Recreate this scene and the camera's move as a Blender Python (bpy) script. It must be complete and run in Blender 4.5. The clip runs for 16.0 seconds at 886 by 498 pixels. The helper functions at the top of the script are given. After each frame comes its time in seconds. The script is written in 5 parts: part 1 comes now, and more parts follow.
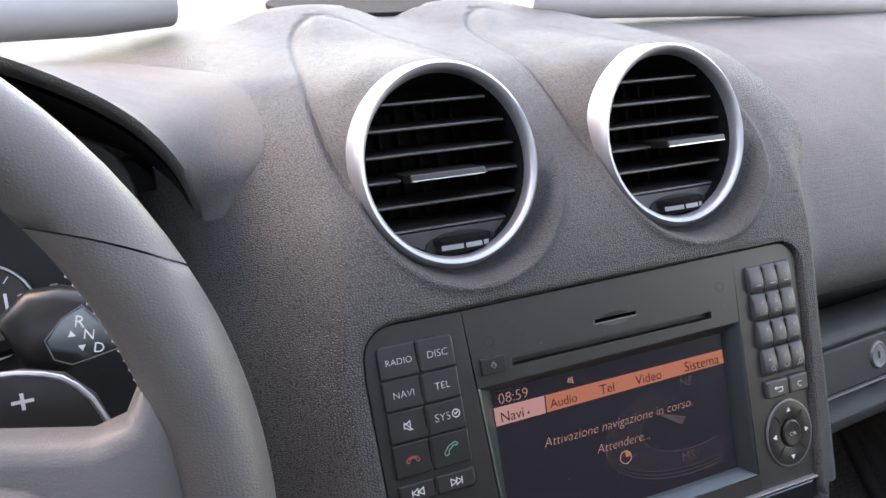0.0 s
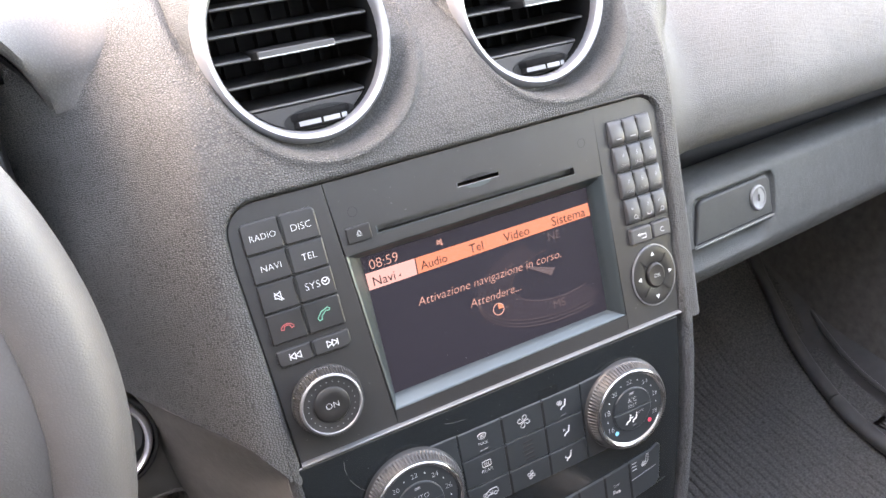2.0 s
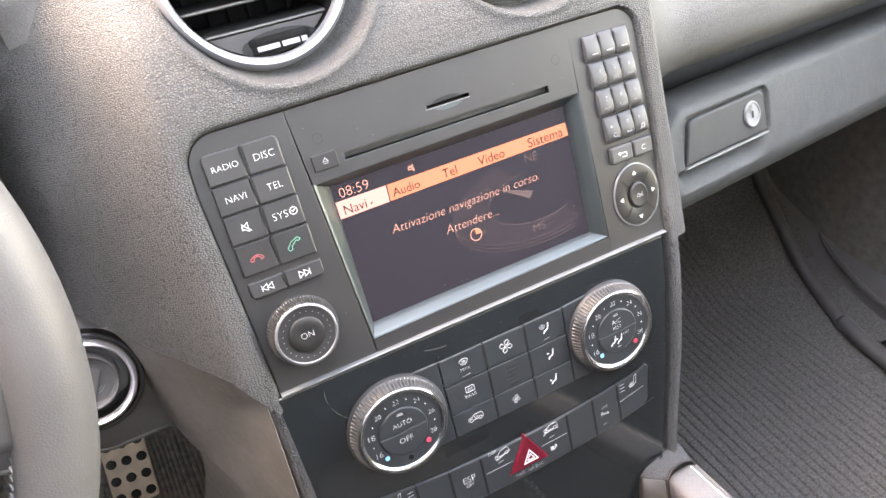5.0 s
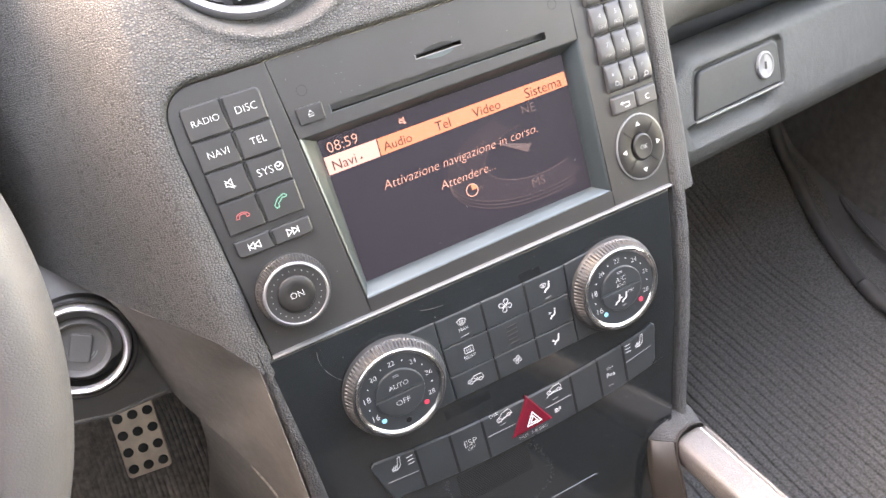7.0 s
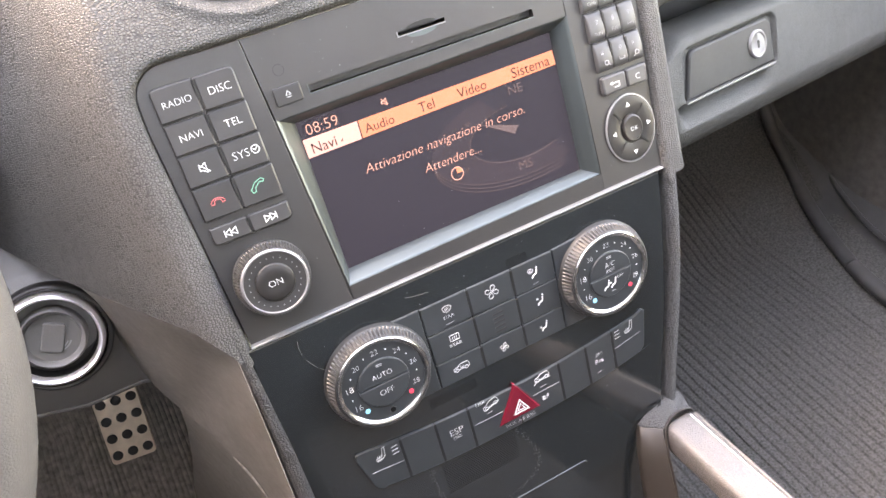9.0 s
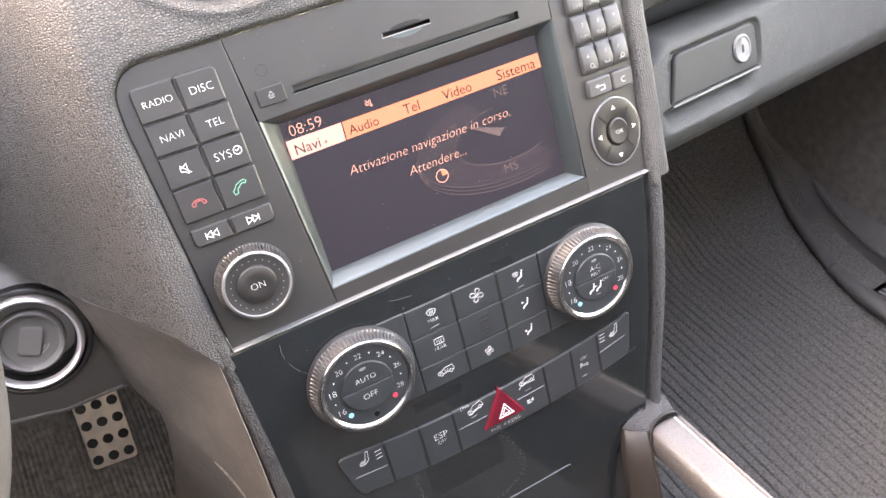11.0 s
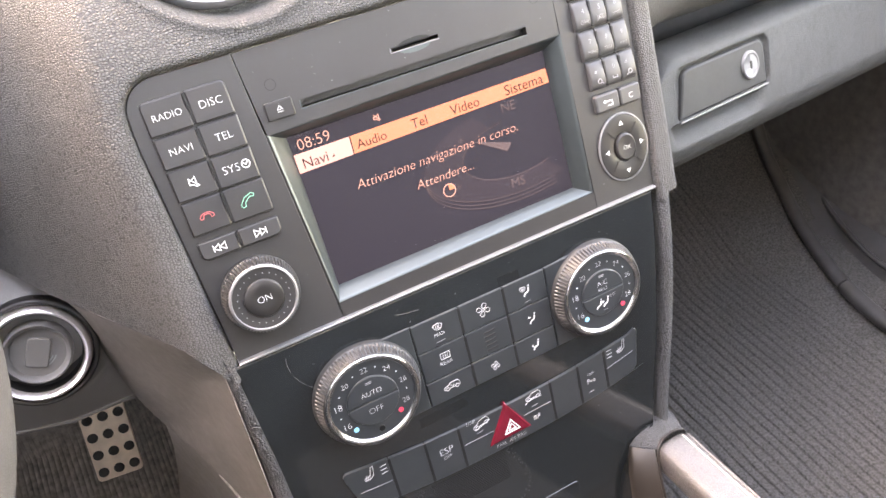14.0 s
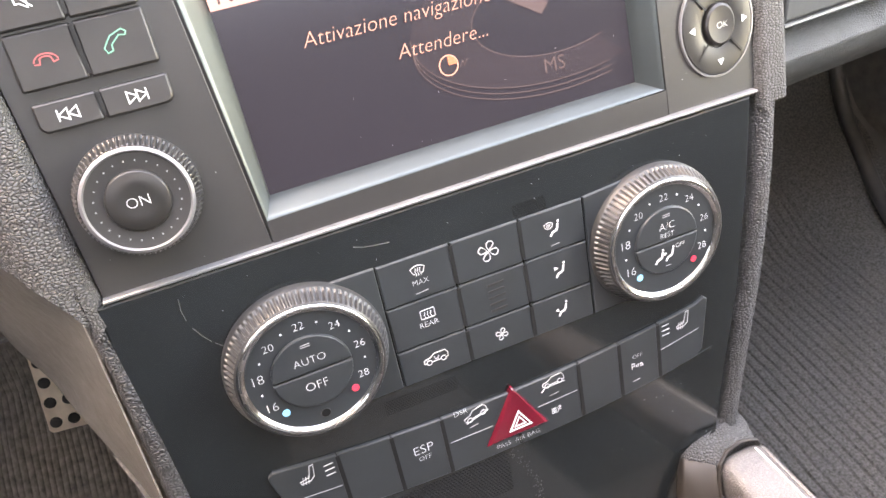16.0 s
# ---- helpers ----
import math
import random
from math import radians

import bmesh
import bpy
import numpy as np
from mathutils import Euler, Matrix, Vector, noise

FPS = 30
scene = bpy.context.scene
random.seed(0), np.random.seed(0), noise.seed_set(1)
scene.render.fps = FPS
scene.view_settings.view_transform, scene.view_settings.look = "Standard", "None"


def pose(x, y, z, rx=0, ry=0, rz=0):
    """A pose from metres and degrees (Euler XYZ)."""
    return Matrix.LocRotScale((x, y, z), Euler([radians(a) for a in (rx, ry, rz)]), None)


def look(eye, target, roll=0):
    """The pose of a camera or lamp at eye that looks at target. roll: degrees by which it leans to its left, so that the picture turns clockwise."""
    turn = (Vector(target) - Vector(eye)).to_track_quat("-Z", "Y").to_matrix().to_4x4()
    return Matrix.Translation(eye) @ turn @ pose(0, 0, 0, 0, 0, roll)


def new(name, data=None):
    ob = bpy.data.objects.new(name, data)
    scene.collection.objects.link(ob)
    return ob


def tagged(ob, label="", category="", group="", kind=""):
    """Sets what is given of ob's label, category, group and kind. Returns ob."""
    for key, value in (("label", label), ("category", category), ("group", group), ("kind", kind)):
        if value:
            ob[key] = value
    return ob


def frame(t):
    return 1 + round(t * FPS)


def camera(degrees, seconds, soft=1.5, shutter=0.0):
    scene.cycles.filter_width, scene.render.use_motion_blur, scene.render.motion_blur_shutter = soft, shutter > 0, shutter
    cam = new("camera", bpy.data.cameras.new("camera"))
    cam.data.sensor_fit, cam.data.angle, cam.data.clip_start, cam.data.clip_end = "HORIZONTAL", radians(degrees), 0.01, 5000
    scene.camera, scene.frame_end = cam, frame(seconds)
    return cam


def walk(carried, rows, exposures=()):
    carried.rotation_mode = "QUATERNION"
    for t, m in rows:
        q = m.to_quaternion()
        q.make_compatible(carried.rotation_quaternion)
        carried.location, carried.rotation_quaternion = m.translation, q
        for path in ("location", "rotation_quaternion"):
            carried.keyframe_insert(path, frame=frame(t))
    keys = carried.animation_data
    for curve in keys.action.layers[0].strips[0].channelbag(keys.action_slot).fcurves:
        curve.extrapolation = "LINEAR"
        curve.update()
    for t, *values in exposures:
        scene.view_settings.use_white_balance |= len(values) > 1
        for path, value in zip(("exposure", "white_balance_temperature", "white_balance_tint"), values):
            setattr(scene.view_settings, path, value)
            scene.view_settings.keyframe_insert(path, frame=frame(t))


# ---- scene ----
# The cabin stands in metres, z up, x to the passenger's side, y to the windscreen.
# CAR has its origin at the middle of the bright strip of the centre stack, PANEL lies in the face of the stack.
CAR = pose(0, 0, 0.62)
PANEL = CAR @ pose(0, 0, 0, -22.0, 0, 0)
CLIMATE = PANEL @ pose(-0.0032, -0.0030, 0.0030, 4.5, 0, 0)
GLOVE = PANEL @ pose(0.012, 0.013, -0.0048)
KNEE = PANEL @ pose(-0.003, 0.011, -0.0016)

cam = camera(62.0, 16.0)
PATH = [
    (0.0, (-0.2233, -0.3495, 0.2132), (-0.0835, 0.0242, 0.1847), -8.08),
    (0.5, (-0.2144, -0.3624, 0.2110), (-0.0702, 0.0071, 0.1598), -9.15),
    (1.0, (-0.2006, -0.3639, 0.2052), (-0.0555, 0.0021, 0.1348), -10.34),
    (1.5, (-0.1941, -0.3743, 0.2050), (-0.0479, -0.0117, 0.1202), -11.32),
    (2.0, (-0.1827, -0.3829, 0.2020), (-0.0368, -0.0232, 0.1055), -12.12),
    (2.5, (-0.1775, -0.3829, 0.1958), (-0.0317, -0.0255, 0.0912), -12.76),
    (3.0, (-0.1737, -0.3846, 0.1934), (-0.0298, -0.0279, 0.0834), -13.22),
    (5.5, (-0.1592, -0.3868, 0.1822), (-0.0347, -0.0284, 0.0556), -15.45),
    (6.0, (-0.1561, -0.3844, 0.1787), (-0.0355, -0.0256, 0.0495), -15.90),
    (6.5, (-0.1516, -0.3857, 0.1741), (-0.0344, -0.0265, 0.0428), -16.29),
    (7.0, (-0.1488, -0.3822, 0.1679), (-0.0339, -0.0232, 0.0342), -16.60),
    (7.5, (-0.1477, -0.3798, 0.1670), (-0.0342, -0.0215, 0.0301), -16.77),
    (8.0, (-0.1444, -0.3750, 0.1667), (-0.0307, -0.0180, 0.0265), -16.79),
    (8.5, (-0.1427, -0.3723, 0.1661), (-0.0283, -0.0167, 0.0230), -16.74),
    (9.0, (-0.1413, -0.3714, 0.1654), (-0.0256, -0.0169, 0.0206), -16.66),
    (9.5, (-0.1399, -0.3725, 0.1653), (-0.0228, -0.0187, 0.0199), -16.56),
    (10.0, (-0.1397, -0.3713, 0.1651), (-0.0206, -0.0184, 0.0193), -16.42),
    (12.5, (-0.1392, -0.3681, 0.1634), (-0.0131, -0.0160, 0.0215), -15.86),
    (13.0, (-0.1386, -0.3681, 0.1640), (-0.0124, -0.0152, 0.0244), -15.90),
    (13.5, (-0.1390, -0.3685, 0.1641), (-0.0133, -0.0147, 0.0261), -15.94),
    (14.0, (-0.1392, -0.3691, 0.1641), (-0.0171, -0.0138, 0.0266), -15.80),
    (14.5, (-0.1386, -0.3670, 0.1637), (-0.0207, -0.0107, 0.0254), -15.53),
    (15.0, (-0.1274, -0.3299, 0.1409), (-0.0230, 0.0294, -0.0004), -14.74),
    (15.5, (-0.1012, -0.2826, 0.1128), (-0.0010, 0.0762, -0.0329), -13.52),
    (16.0, (-0.0881, -0.2578, 0.0916), (0.0108, 0.0996, -0.0585), -13.10),
]
EXPOSURES = [(0.0, 3.76, 9300, 20), (0.6, 4.42, 9700, 20), (1.5, 5.05, 10200, 19), (3.0, 5.55, 11200, 19), (10.0, 5.78, 12000, 22), (14.0, 5.81, 12300, 23), (16.0, 5.90, 13000, 22)]
walk(cam, [(t, PANEL @ look(eye, target, roll)) for t, eye, target, roll in PATH], EXPOSURES)

# ---- daylight ----
SUN_DIR = Vector((-0.42, 0.45, 0.78)).normalized()
world = bpy.data.worlds.new("world")
scene.world = world
world.use_nodes = True
wn = world.node_tree
sky = wn.nodes.new("ShaderNodeTexSky")
sky.sky_type = "NISHITA"
sky.sun_disc = False
sky.sun_elevation = math.asin(SUN_DIR.z)
sky.sun_rotation = math.atan2(SUN_DIR.x, SUN_DIR.y)
wn.links.new(sky.outputs[0], wn.nodes["Background"].inputs[0])
wn.nodes["Background"].inputs[1].default_value = 0.15
sun_data = bpy.data.lights.new("sun", "SUN")
sun_data.energy, sun_data.angle, sun_data.color = 0.06, radians(40), (1.0, 0.98, 0.94)
sun = new("sun", sun_data)
sun.matrix_basis = look(SUN_DIR * 20, (0, 0, 0))


# ---- materials ----
def material(name, colour, rough=0.5, metal=0.0, spots=0.0, spot_scale=40.0, bump=None, spec=0.5, coat=0.0):
    """A painted or moulded surface: colour with soft blotches, uneven gloss and a fine relief. bump: kind, scale, depth in metres."""
    m = bpy.data.materials.new(name)
    m.use_nodes = True
    nt = m.node_tree
    b = nt.nodes["Principled BSDF"]
    co = nt.nodes.new("ShaderNodeTexCoord")
    b.inputs["Metallic"].default_value = metal
    b.inputs["Specular IOR Level"].default_value = spec
    b.inputs["Coat Weight"].default_value = coat
    b.inputs["Coat Roughness"].default_value = 0.08
    noise_big = nt.nodes.new("ShaderNodeTexNoise")
    noise_big.inputs["Scale"].default_value = spot_scale
    noise_big.inputs["Detail"].default_value = 6
    nt.links.new(co.outputs["Object"], noise_big.inputs["Vector"])
    ramp = nt.nodes.new("ShaderNodeMapRange")
    ramp.inputs["From Min"].default_value, ramp.inputs["From Max"].default_value = 0.3, 0.7
    ramp.inputs["To Min"].default_value, ramp.inputs["To Max"].default_value = 1 - spots, 1 + spots
    nt.links.new(noise_big.outputs["Fac"], ramp.inputs["Value"])
    mul = nt.nodes.new("ShaderNodeMix")
    mul.data_type, mul.blend_type = "RGBA", "MULTIPLY"
    mul.inputs["Factor"].default_value = 1.0
    mul.inputs["A"].default_value = (*colour, 1)
    nt.links.new(ramp.outputs["Result"], mul.inputs["B"])
    nt.links.new(mul.outputs["Result"], b.inputs["Base Color"])
    rr = nt.nodes.new("ShaderNodeMapRange")
    rr.inputs["To Min"].default_value, rr.inputs["To Max"].default_value = max(rough - 0.06 - spots * 0.2, 0.02), min(rough + 0.06 + spots * 0.2, 1)
    fine = nt.nodes.new("ShaderNodeTexNoise")
    fine.inputs["Scale"].default_value = spot_scale * 7
    nt.links.new(co.outputs["Object"], fine.inputs["Vector"])
    nt.links.new(fine.outputs["Fac"], rr.inputs["Value"])
    nt.links.new(rr.outputs["Result"], b.inputs["Roughness"])
    if bump:
        kind, scale, depth = bump
        bp = nt.nodes.new("ShaderNodeBump")
        bp.inputs["Strength"].default_value = 1.0
        bp.inputs["Distance"].default_value = depth
        if kind == "grain":
            warp = nt.nodes.new("ShaderNodeTexNoise")
            warp.inputs["Scale"].default_value = scale * 0.6
            nt.links.new(co.outputs["Object"], warp.inputs["Vector"])
            add = nt.nodes.new("ShaderNodeMix")
            add.data_type, add.blend_type = "RGBA", "LINEAR_LIGHT"
            add.inputs["Factor"].default_value = 0.07 / scale
            wide = nt.nodes.new("ShaderNodeVectorMath")
            wide.operation = "MULTIPLY"
            wide.inputs[1].default_value = (0.76, 1.0, 1.0)
            nt.links.new(co.outputs["Object"], wide.inputs[0])
            nt.links.new(wide.outputs["Vector"], add.inputs["A"])
            nt.links.new(warp.outputs["Color"], add.inputs["B"])
            v = nt.nodes.new("ShaderNodeTexVoronoi")
            v.feature = "DISTANCE_TO_EDGE"
            v.inputs["Scale"].default_value = scale
            v.inputs["Randomness"].default_value = 0.85
            nt.links.new(add.outputs["Result"], v.inputs["Vector"])
            top = nt.nodes.new("ShaderNodeMapRange")
            top.interpolation_type = "SMOOTHSTEP"
            top.inputs["From Min"].default_value, top.inputs["From Max"].default_value = 0.0, 0.32
            nt.links.new(v.outputs["Distance"], top.inputs["Value"])
            nt.links.new(top.outputs["Result"], bp.inputs["Height"])
            # shade in the furrows of the grain, put into the colour
            furrow_shade = nt.nodes.new("ShaderNodeMapRange")
            furrow_shade.inputs["To Min"].default_value = 1 - min(depth * 1100, 0.56)
            furrow_shade.inputs["From Max"].default_value = 0.8
            nt.links.new(top.outputs["Result"], furrow_shade.inputs["Value"])
            furrow_mix = nt.nodes.new("ShaderNodeMix")
            furrow_mix.data_type, furrow_mix.blend_type = "RGBA", "MULTIPLY"
            furrow_mix.inputs["Factor"].default_value = 1.0
            nt.links.new(mul.outputs["Result"], furrow_mix.inputs["A"])
            nt.links.new(furrow_shade.outputs["Result"], furrow_mix.inputs["B"])
            nt.links.new(furrow_mix.outputs["Result"], b.inputs["Base Color"])
        else:
            nn = nt.nodes.new("ShaderNodeTexNoise")
            nn.inputs["Scale"].default_value = scale
            nn.inputs["Detail"].default_value = 4
            nt.links.new(co.outputs["Object"], nn.inputs["Vector"])
            nt.links.new(nn.outputs["Fac"], bp.inputs["Height"])
        nt.links.new(bp.outputs["Normal"], b.inputs["Normal"])
    return m


def glowing(name, colour, strength):
    m = bpy.data.materials.new(name)
    m.use_nodes = True
    b = m.node_tree.nodes["Principled BSDF"]
    b.inputs["Base Color"].default_value = (0.01, 0.01, 0.012, 1)
    b.inputs["Emission Color"].default_value = (*colour, 1)
    b.inputs["Emission Strength"].default_value = strength
    b.inputs["Roughness"].default_value = 0.22
    b.inputs["Specular IOR Level"].default_value = 0.22
    return m


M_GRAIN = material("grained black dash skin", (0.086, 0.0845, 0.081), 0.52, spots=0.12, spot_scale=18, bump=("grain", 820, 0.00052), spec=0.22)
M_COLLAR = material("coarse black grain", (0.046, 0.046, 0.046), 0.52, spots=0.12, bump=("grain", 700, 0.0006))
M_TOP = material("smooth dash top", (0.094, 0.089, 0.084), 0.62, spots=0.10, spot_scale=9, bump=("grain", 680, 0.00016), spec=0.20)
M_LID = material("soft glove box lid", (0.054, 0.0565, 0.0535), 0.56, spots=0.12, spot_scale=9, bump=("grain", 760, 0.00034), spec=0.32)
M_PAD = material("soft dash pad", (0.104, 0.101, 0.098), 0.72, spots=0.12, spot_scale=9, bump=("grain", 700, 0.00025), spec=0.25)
M_SMOOTH = material("smooth grey trim plastic", (0.090, 0.086, 0.082), 0.52, spots=0.12, spot_scale=14, bump=("noise", 900, 0.00015))
M_FACE = material("matt black face plastic", (0.0215, 0.0205, 0.020), 0.42, spots=0.10, spot_scale=30, bump=("noise", 2500, 0.00003), spec=0.38)
M_KEY = material("soft touch key plastic", (0.0145, 0.0135, 0.013), 0.36, spots=0.12, spot_scale=60, bump=("noise", 3000, 0.00002), spec=0.38)
M_SWITCH = material("satin black switch plastic", (0.018, 0.0215, 0.0235), 0.36, spots=0.10, spot_scale=50, bump=("noise", 2500, 0.00002))
M_GLOSS = material("glossy black trim", (0.008, 0.0105, 0.0115), 0.13, spots=0.20, spot_scale=25, coat=0.4)
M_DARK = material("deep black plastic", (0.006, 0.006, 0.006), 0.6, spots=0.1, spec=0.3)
# Near-black, so the shade inside the vents is part of the colour.
M_DEEP = material("near black plastic with duct shade", (0.006, 0.006, 0.006), 0.8, spots=0.1, spec=0.1)
M_NUMBER = material("satin number key plastic", (0.041, 0.040, 0.040), 0.40, spots=0.12, spot_scale=60, spec=0.4)
M_LOUVRE = material("black louvre plastic", (0.012, 0.012, 0.0125), 0.5, spots=0.1, spec=0.3)
M_KNURL = material("black satin knurling", (0.022, 0.022, 0.022), 0.40, spots=0.05, spec=0.55)
M_BACK = material("dark blue grey wall", (0.013, 0.016, 0.018), 0.8, spots=0.2)
M_SILVER = material("satin silver paint", (0.34, 0.34, 0.35), 0.40, metal=0.75, spots=0.05, spot_scale=30)
M_POLISH = material("polished lock ring", (0.88, 0.85, 0.85), 0.34, metal=0.9, spots=0.05, spot_scale=60)
M_CHROME = material("polished chrome", (0.46, 0.46, 0.47), 0.20, metal=1.0, spots=0.04)
# The warm tint is sunlight on the pedal, put into the steel's colour.
M_STEEL = material("brushed pedal steel with warm light", (0.76, 0.63, 0.51), 0.34, metal=0.9, spots=0.15, spot_scale=60)
M_RUBBER = material("black rubber", (0.018, 0.018, 0.018), 0.75, spots=0.15, bump=("noise", 800, 0.0002))
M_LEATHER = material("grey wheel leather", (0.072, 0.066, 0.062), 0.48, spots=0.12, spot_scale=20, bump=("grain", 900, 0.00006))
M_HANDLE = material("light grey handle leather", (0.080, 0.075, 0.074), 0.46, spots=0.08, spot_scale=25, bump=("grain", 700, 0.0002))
M_BEZEL = material("satin grey bezel paint", (0.061, 0.073, 0.074), 0.40, metal=0.75, spots=0.06, spot_scale=40)
M_WHITE = material("white print", (0.54, 0.54, 0.53), 0.5)
M_ICON = material("pale grey print", (0.40, 0.40, 0.395), 0.5)
M_GREYPRINT = material("grey print", (0.20, 0.20, 0.205), 0.5)
M_GREEN = material("green print", (0.09, 0.30, 0.21), 0.5)
M_REDPRINT = material("red print", (0.34, 0.07, 0.07), 0.5)
M_BLUEDOT = material("blue print", (0.12, 0.45, 0.62), 0.4)
M_REDDOT = material("bright red print", (0.75, 0.04, 0.07), 0.4)
M_HAZARD = material("red hazard lens", (0.105, 0.004, 0.012), 0.22, spots=0.1, coat=0.5)
M_CARPET = material("ribbed dark carpet", (0.086, 0.0845, 0.082), 0.95, spots=0.45, spot_scale=300, bump=("noise", 900, 0.0022), spec=0.1)
# Carpet colour lightened to make up for weak light in the driver footwell.
M_CARPET_PALE = material("lightened ribbed carpet", (0.20, 0.182, 0.165), 0.95, spots=0.35, spot_scale=120, bump=("noise", 900, 0.0018), spec=0.1)
M_LINER = material("pale cabin cloth", (0.62, 0.60, 0.57), 0.9, spots=0.05, bump=("noise", 900, 0.0003))
M_GROUND = material("pale bounce ground", (0.36, 0.35, 0.33), 0.9, spots=0.2, spot_scale=3, bump=("noise", 60, 0.004))
M_FLANK = material("scuffed console plastic", (0.110, 0.098, 0.087), 0.48, spots=0.20, spot_scale=26, bump=("noise", 420, 0.0002))
M_DUST = material("dried dusty smear", (0.034, 0.034, 0.033), 0.7, spots=0.5, spot_scale=900)
M_WORN = material("worn pale edge", (0.22, 0.20, 0.175), 0.6, spots=0.5, spot_scale=220)
M_BRACKET = material("glossy brown grey plastic", (0.020, 0.0165, 0.0145), 0.42, spots=0.02, spot_scale=30, spec=0.3)
M_LEVER = material("matt black lever", (0.019, 0.0195, 0.019), 0.55, spots=0.12, spot_scale=40, spec=0.3, bump=("noise", 2000, 0.00003))
M_STRIP = material("thin silver strip", (0.185, 0.183, 0.187), 0.45, metal=0.6, spots=0.06, spot_scale=60)
M_LOCK = material("dull nickel lock", (0.14, 0.14, 0.137), 0.50, metal=0.25, spots=0.1, spot_scale=120)
M_TUNNEL = material("dark blue grey console cloth", (0.026, 0.029, 0.032), 0.75, spots=0.15)
M_SILL = material("scuffed grey sill plastic", (0.058, 0.056, 0.056), 0.45, spots=0.15, spot_scale=40)
M_KICK = material("brown grey kick panel carpet", (0.125, 0.115, 0.108), 0.85, spots=0.2, spot_scale=60, bump=("noise", 700, 0.0006), spec=0.15)
M_MESH = material("dark grey loudspeaker cloth", (0.016, 0.0155, 0.016), 0.9, spots=0.15, spot_scale=200, bump=("noise", 1500, 0.0003), spec=0.1)
M_TRIM = material("pale grey trim", (0.27, 0.265, 0.275), 0.5, spots=0.05)
M_THREAD = material("pale stitching thread", (0.20, 0.19, 0.18), 0.8)
# Faint screen glow, raised a little for the reflection on the glass.
M_SCREEN = glowing("dark lcd glass", (0.027, 0.027, 0.052), 0.023)
M_LCD_ORANGE = glowing("lcd orange bar", (1.0, 0.40, 0.31), 0.027)
M_LCD_WHITE = glowing("lcd white", (1.0, 0.62, 0.68), 0.027)
M_LCD_PALE = glowing("lcd pale tab", (1.0, 0.64, 0.78), 0.028)
M_LCD_BLACK = glowing("lcd dark letters", (0.02, 0.012, 0.012), 0.012)
M_LCD_DIM = glowing("lcd dim violet", (0.050, 0.046, 0.078), 0.022)
M_LCD_RING = glowing("lcd pale violet", (0.12, 0.105, 0.145), 0.036)


# ---- building tools ----
def thing(name, label, category, m=PANEL, group="", kind=""):
    ob = new(name)
    ob.empty_display_size = 0.02
    ob.matrix_basis = m
    return tagged(ob, label, category, group, kind)


ROUND = {"ring", "centre_skin", "passenger_pad", "top_skin", "side_panel", "knob_ring", "dial_ring", "rim_leather", "grip", "barrel", "pad_rim", "gauge_ring", "push_button", "thumbwheel", "number_key", "bezel_side", "lower_bar", "airbag_pad", "spoke", "head", "brow", "radio_lip", "left_band", "right_band", "flank_skin", "knee_skin", "lid", "bracket", "stud", "lock", "trim_roll", "collar", "sill_lip", "door_seal", "carpet_edge", "sill_recess"}


def part(name, bm, mat, parent, label="", smooth=True):
    me = bpy.data.meshes.new(name)
    bmesh.ops.recalc_face_normals(bm, faces=bm.faces)
    bm.to_mesh(me)
    bm.free()
    me.materials.append(mat)
    if smooth:
        me.polygons.foreach_set("use_smooth", [True] * len(me.polygons))
        me.set_sharp_from_angle(angle=radians(60 if name in ROUND else 20))
    ob = new(name, me)
    ob.parent = parent
    if label:
        tagged(ob, label)
    return ob


def loops(bm, rings, cap_first=True, cap_last=True, closed=True):
    """Skins rings of points, one after another."""
    rows = [[bm.verts.new(p) for p in r] for r in rings]
    n = len(rows[0])
    for a, b in zip(rows, rows[1:]):
        for i in range(n if closed else n - 1):
            j = (i + 1) % n
            bm.faces.new((a[i], a[j], b[j], b[i]))
    if cap_first:
        bm.faces.new(rows[0][::-1])
    if cap_last:
        bm.faces.new(rows[-1])
    return bm


def inset(pts, d):
    """A convex outline moved inwards by d."""
    n, out = len(pts), []
    area = sum(pts[i][0] * pts[(i + 1) % n][1] - pts[(i + 1) % n][0] * pts[i][1] for i in range(n))
    s = 1 if area > 0 else -1
    for i in range(n):
        p, q, r = Vector(pts[i - 1]), Vector(pts[i]), Vector(pts[(i + 1) % n])
        e, f = (q - p).normalized(), (r - q).normalized()
        ne, nf = Vector((-e.y, e.x)) * s, Vector((-f.y, f.x)) * s
        k = ne + nf
        k = k / max(k.dot(ne), 0.3)
        out.append((q.x + k.x * d, q.y + k.y * d))
    return out


def rounded(x0, x1, z0, z1, r, seg=4, corners=(1, 1, 1, 1)):
    """A rectangle with rounded corners: bottom left, bottom right, top right, top left."""
    pts = []
    for (cx, cz, a0), on in zip(((x0, z0, 180), (x1, z0, 270), (x1, z1, 0), (x0, z1, 90)), corners):
        rr = r if on else min(r, 0.0010)
        mx, mz = cx + (rr if cx == x0 else -rr), cz + (rr if cz == z0 else -rr)
        for k in range(seg + 1):
            a = radians(a0 + 90 * k / seg)
            pts.append((mx + rr * math.cos(a), mz + rr * math.sin(a)))
    return pts


def slab(bm, pts, front, back, bevel=0.0005):
    """A plate with its outline in x and z, its face towards -y, and a rounded front edge."""
    i1, i2 = inset(pts, bevel * 0.35), inset(pts, bevel)
    return loops(bm, [[(x, back, z) for x, z in pts], [(x, front + bevel, z) for x, z in pts],
                      [(x, front + bevel * 0.35, z) for x, z in i1], [(x, front, z) for x, z in i2]])


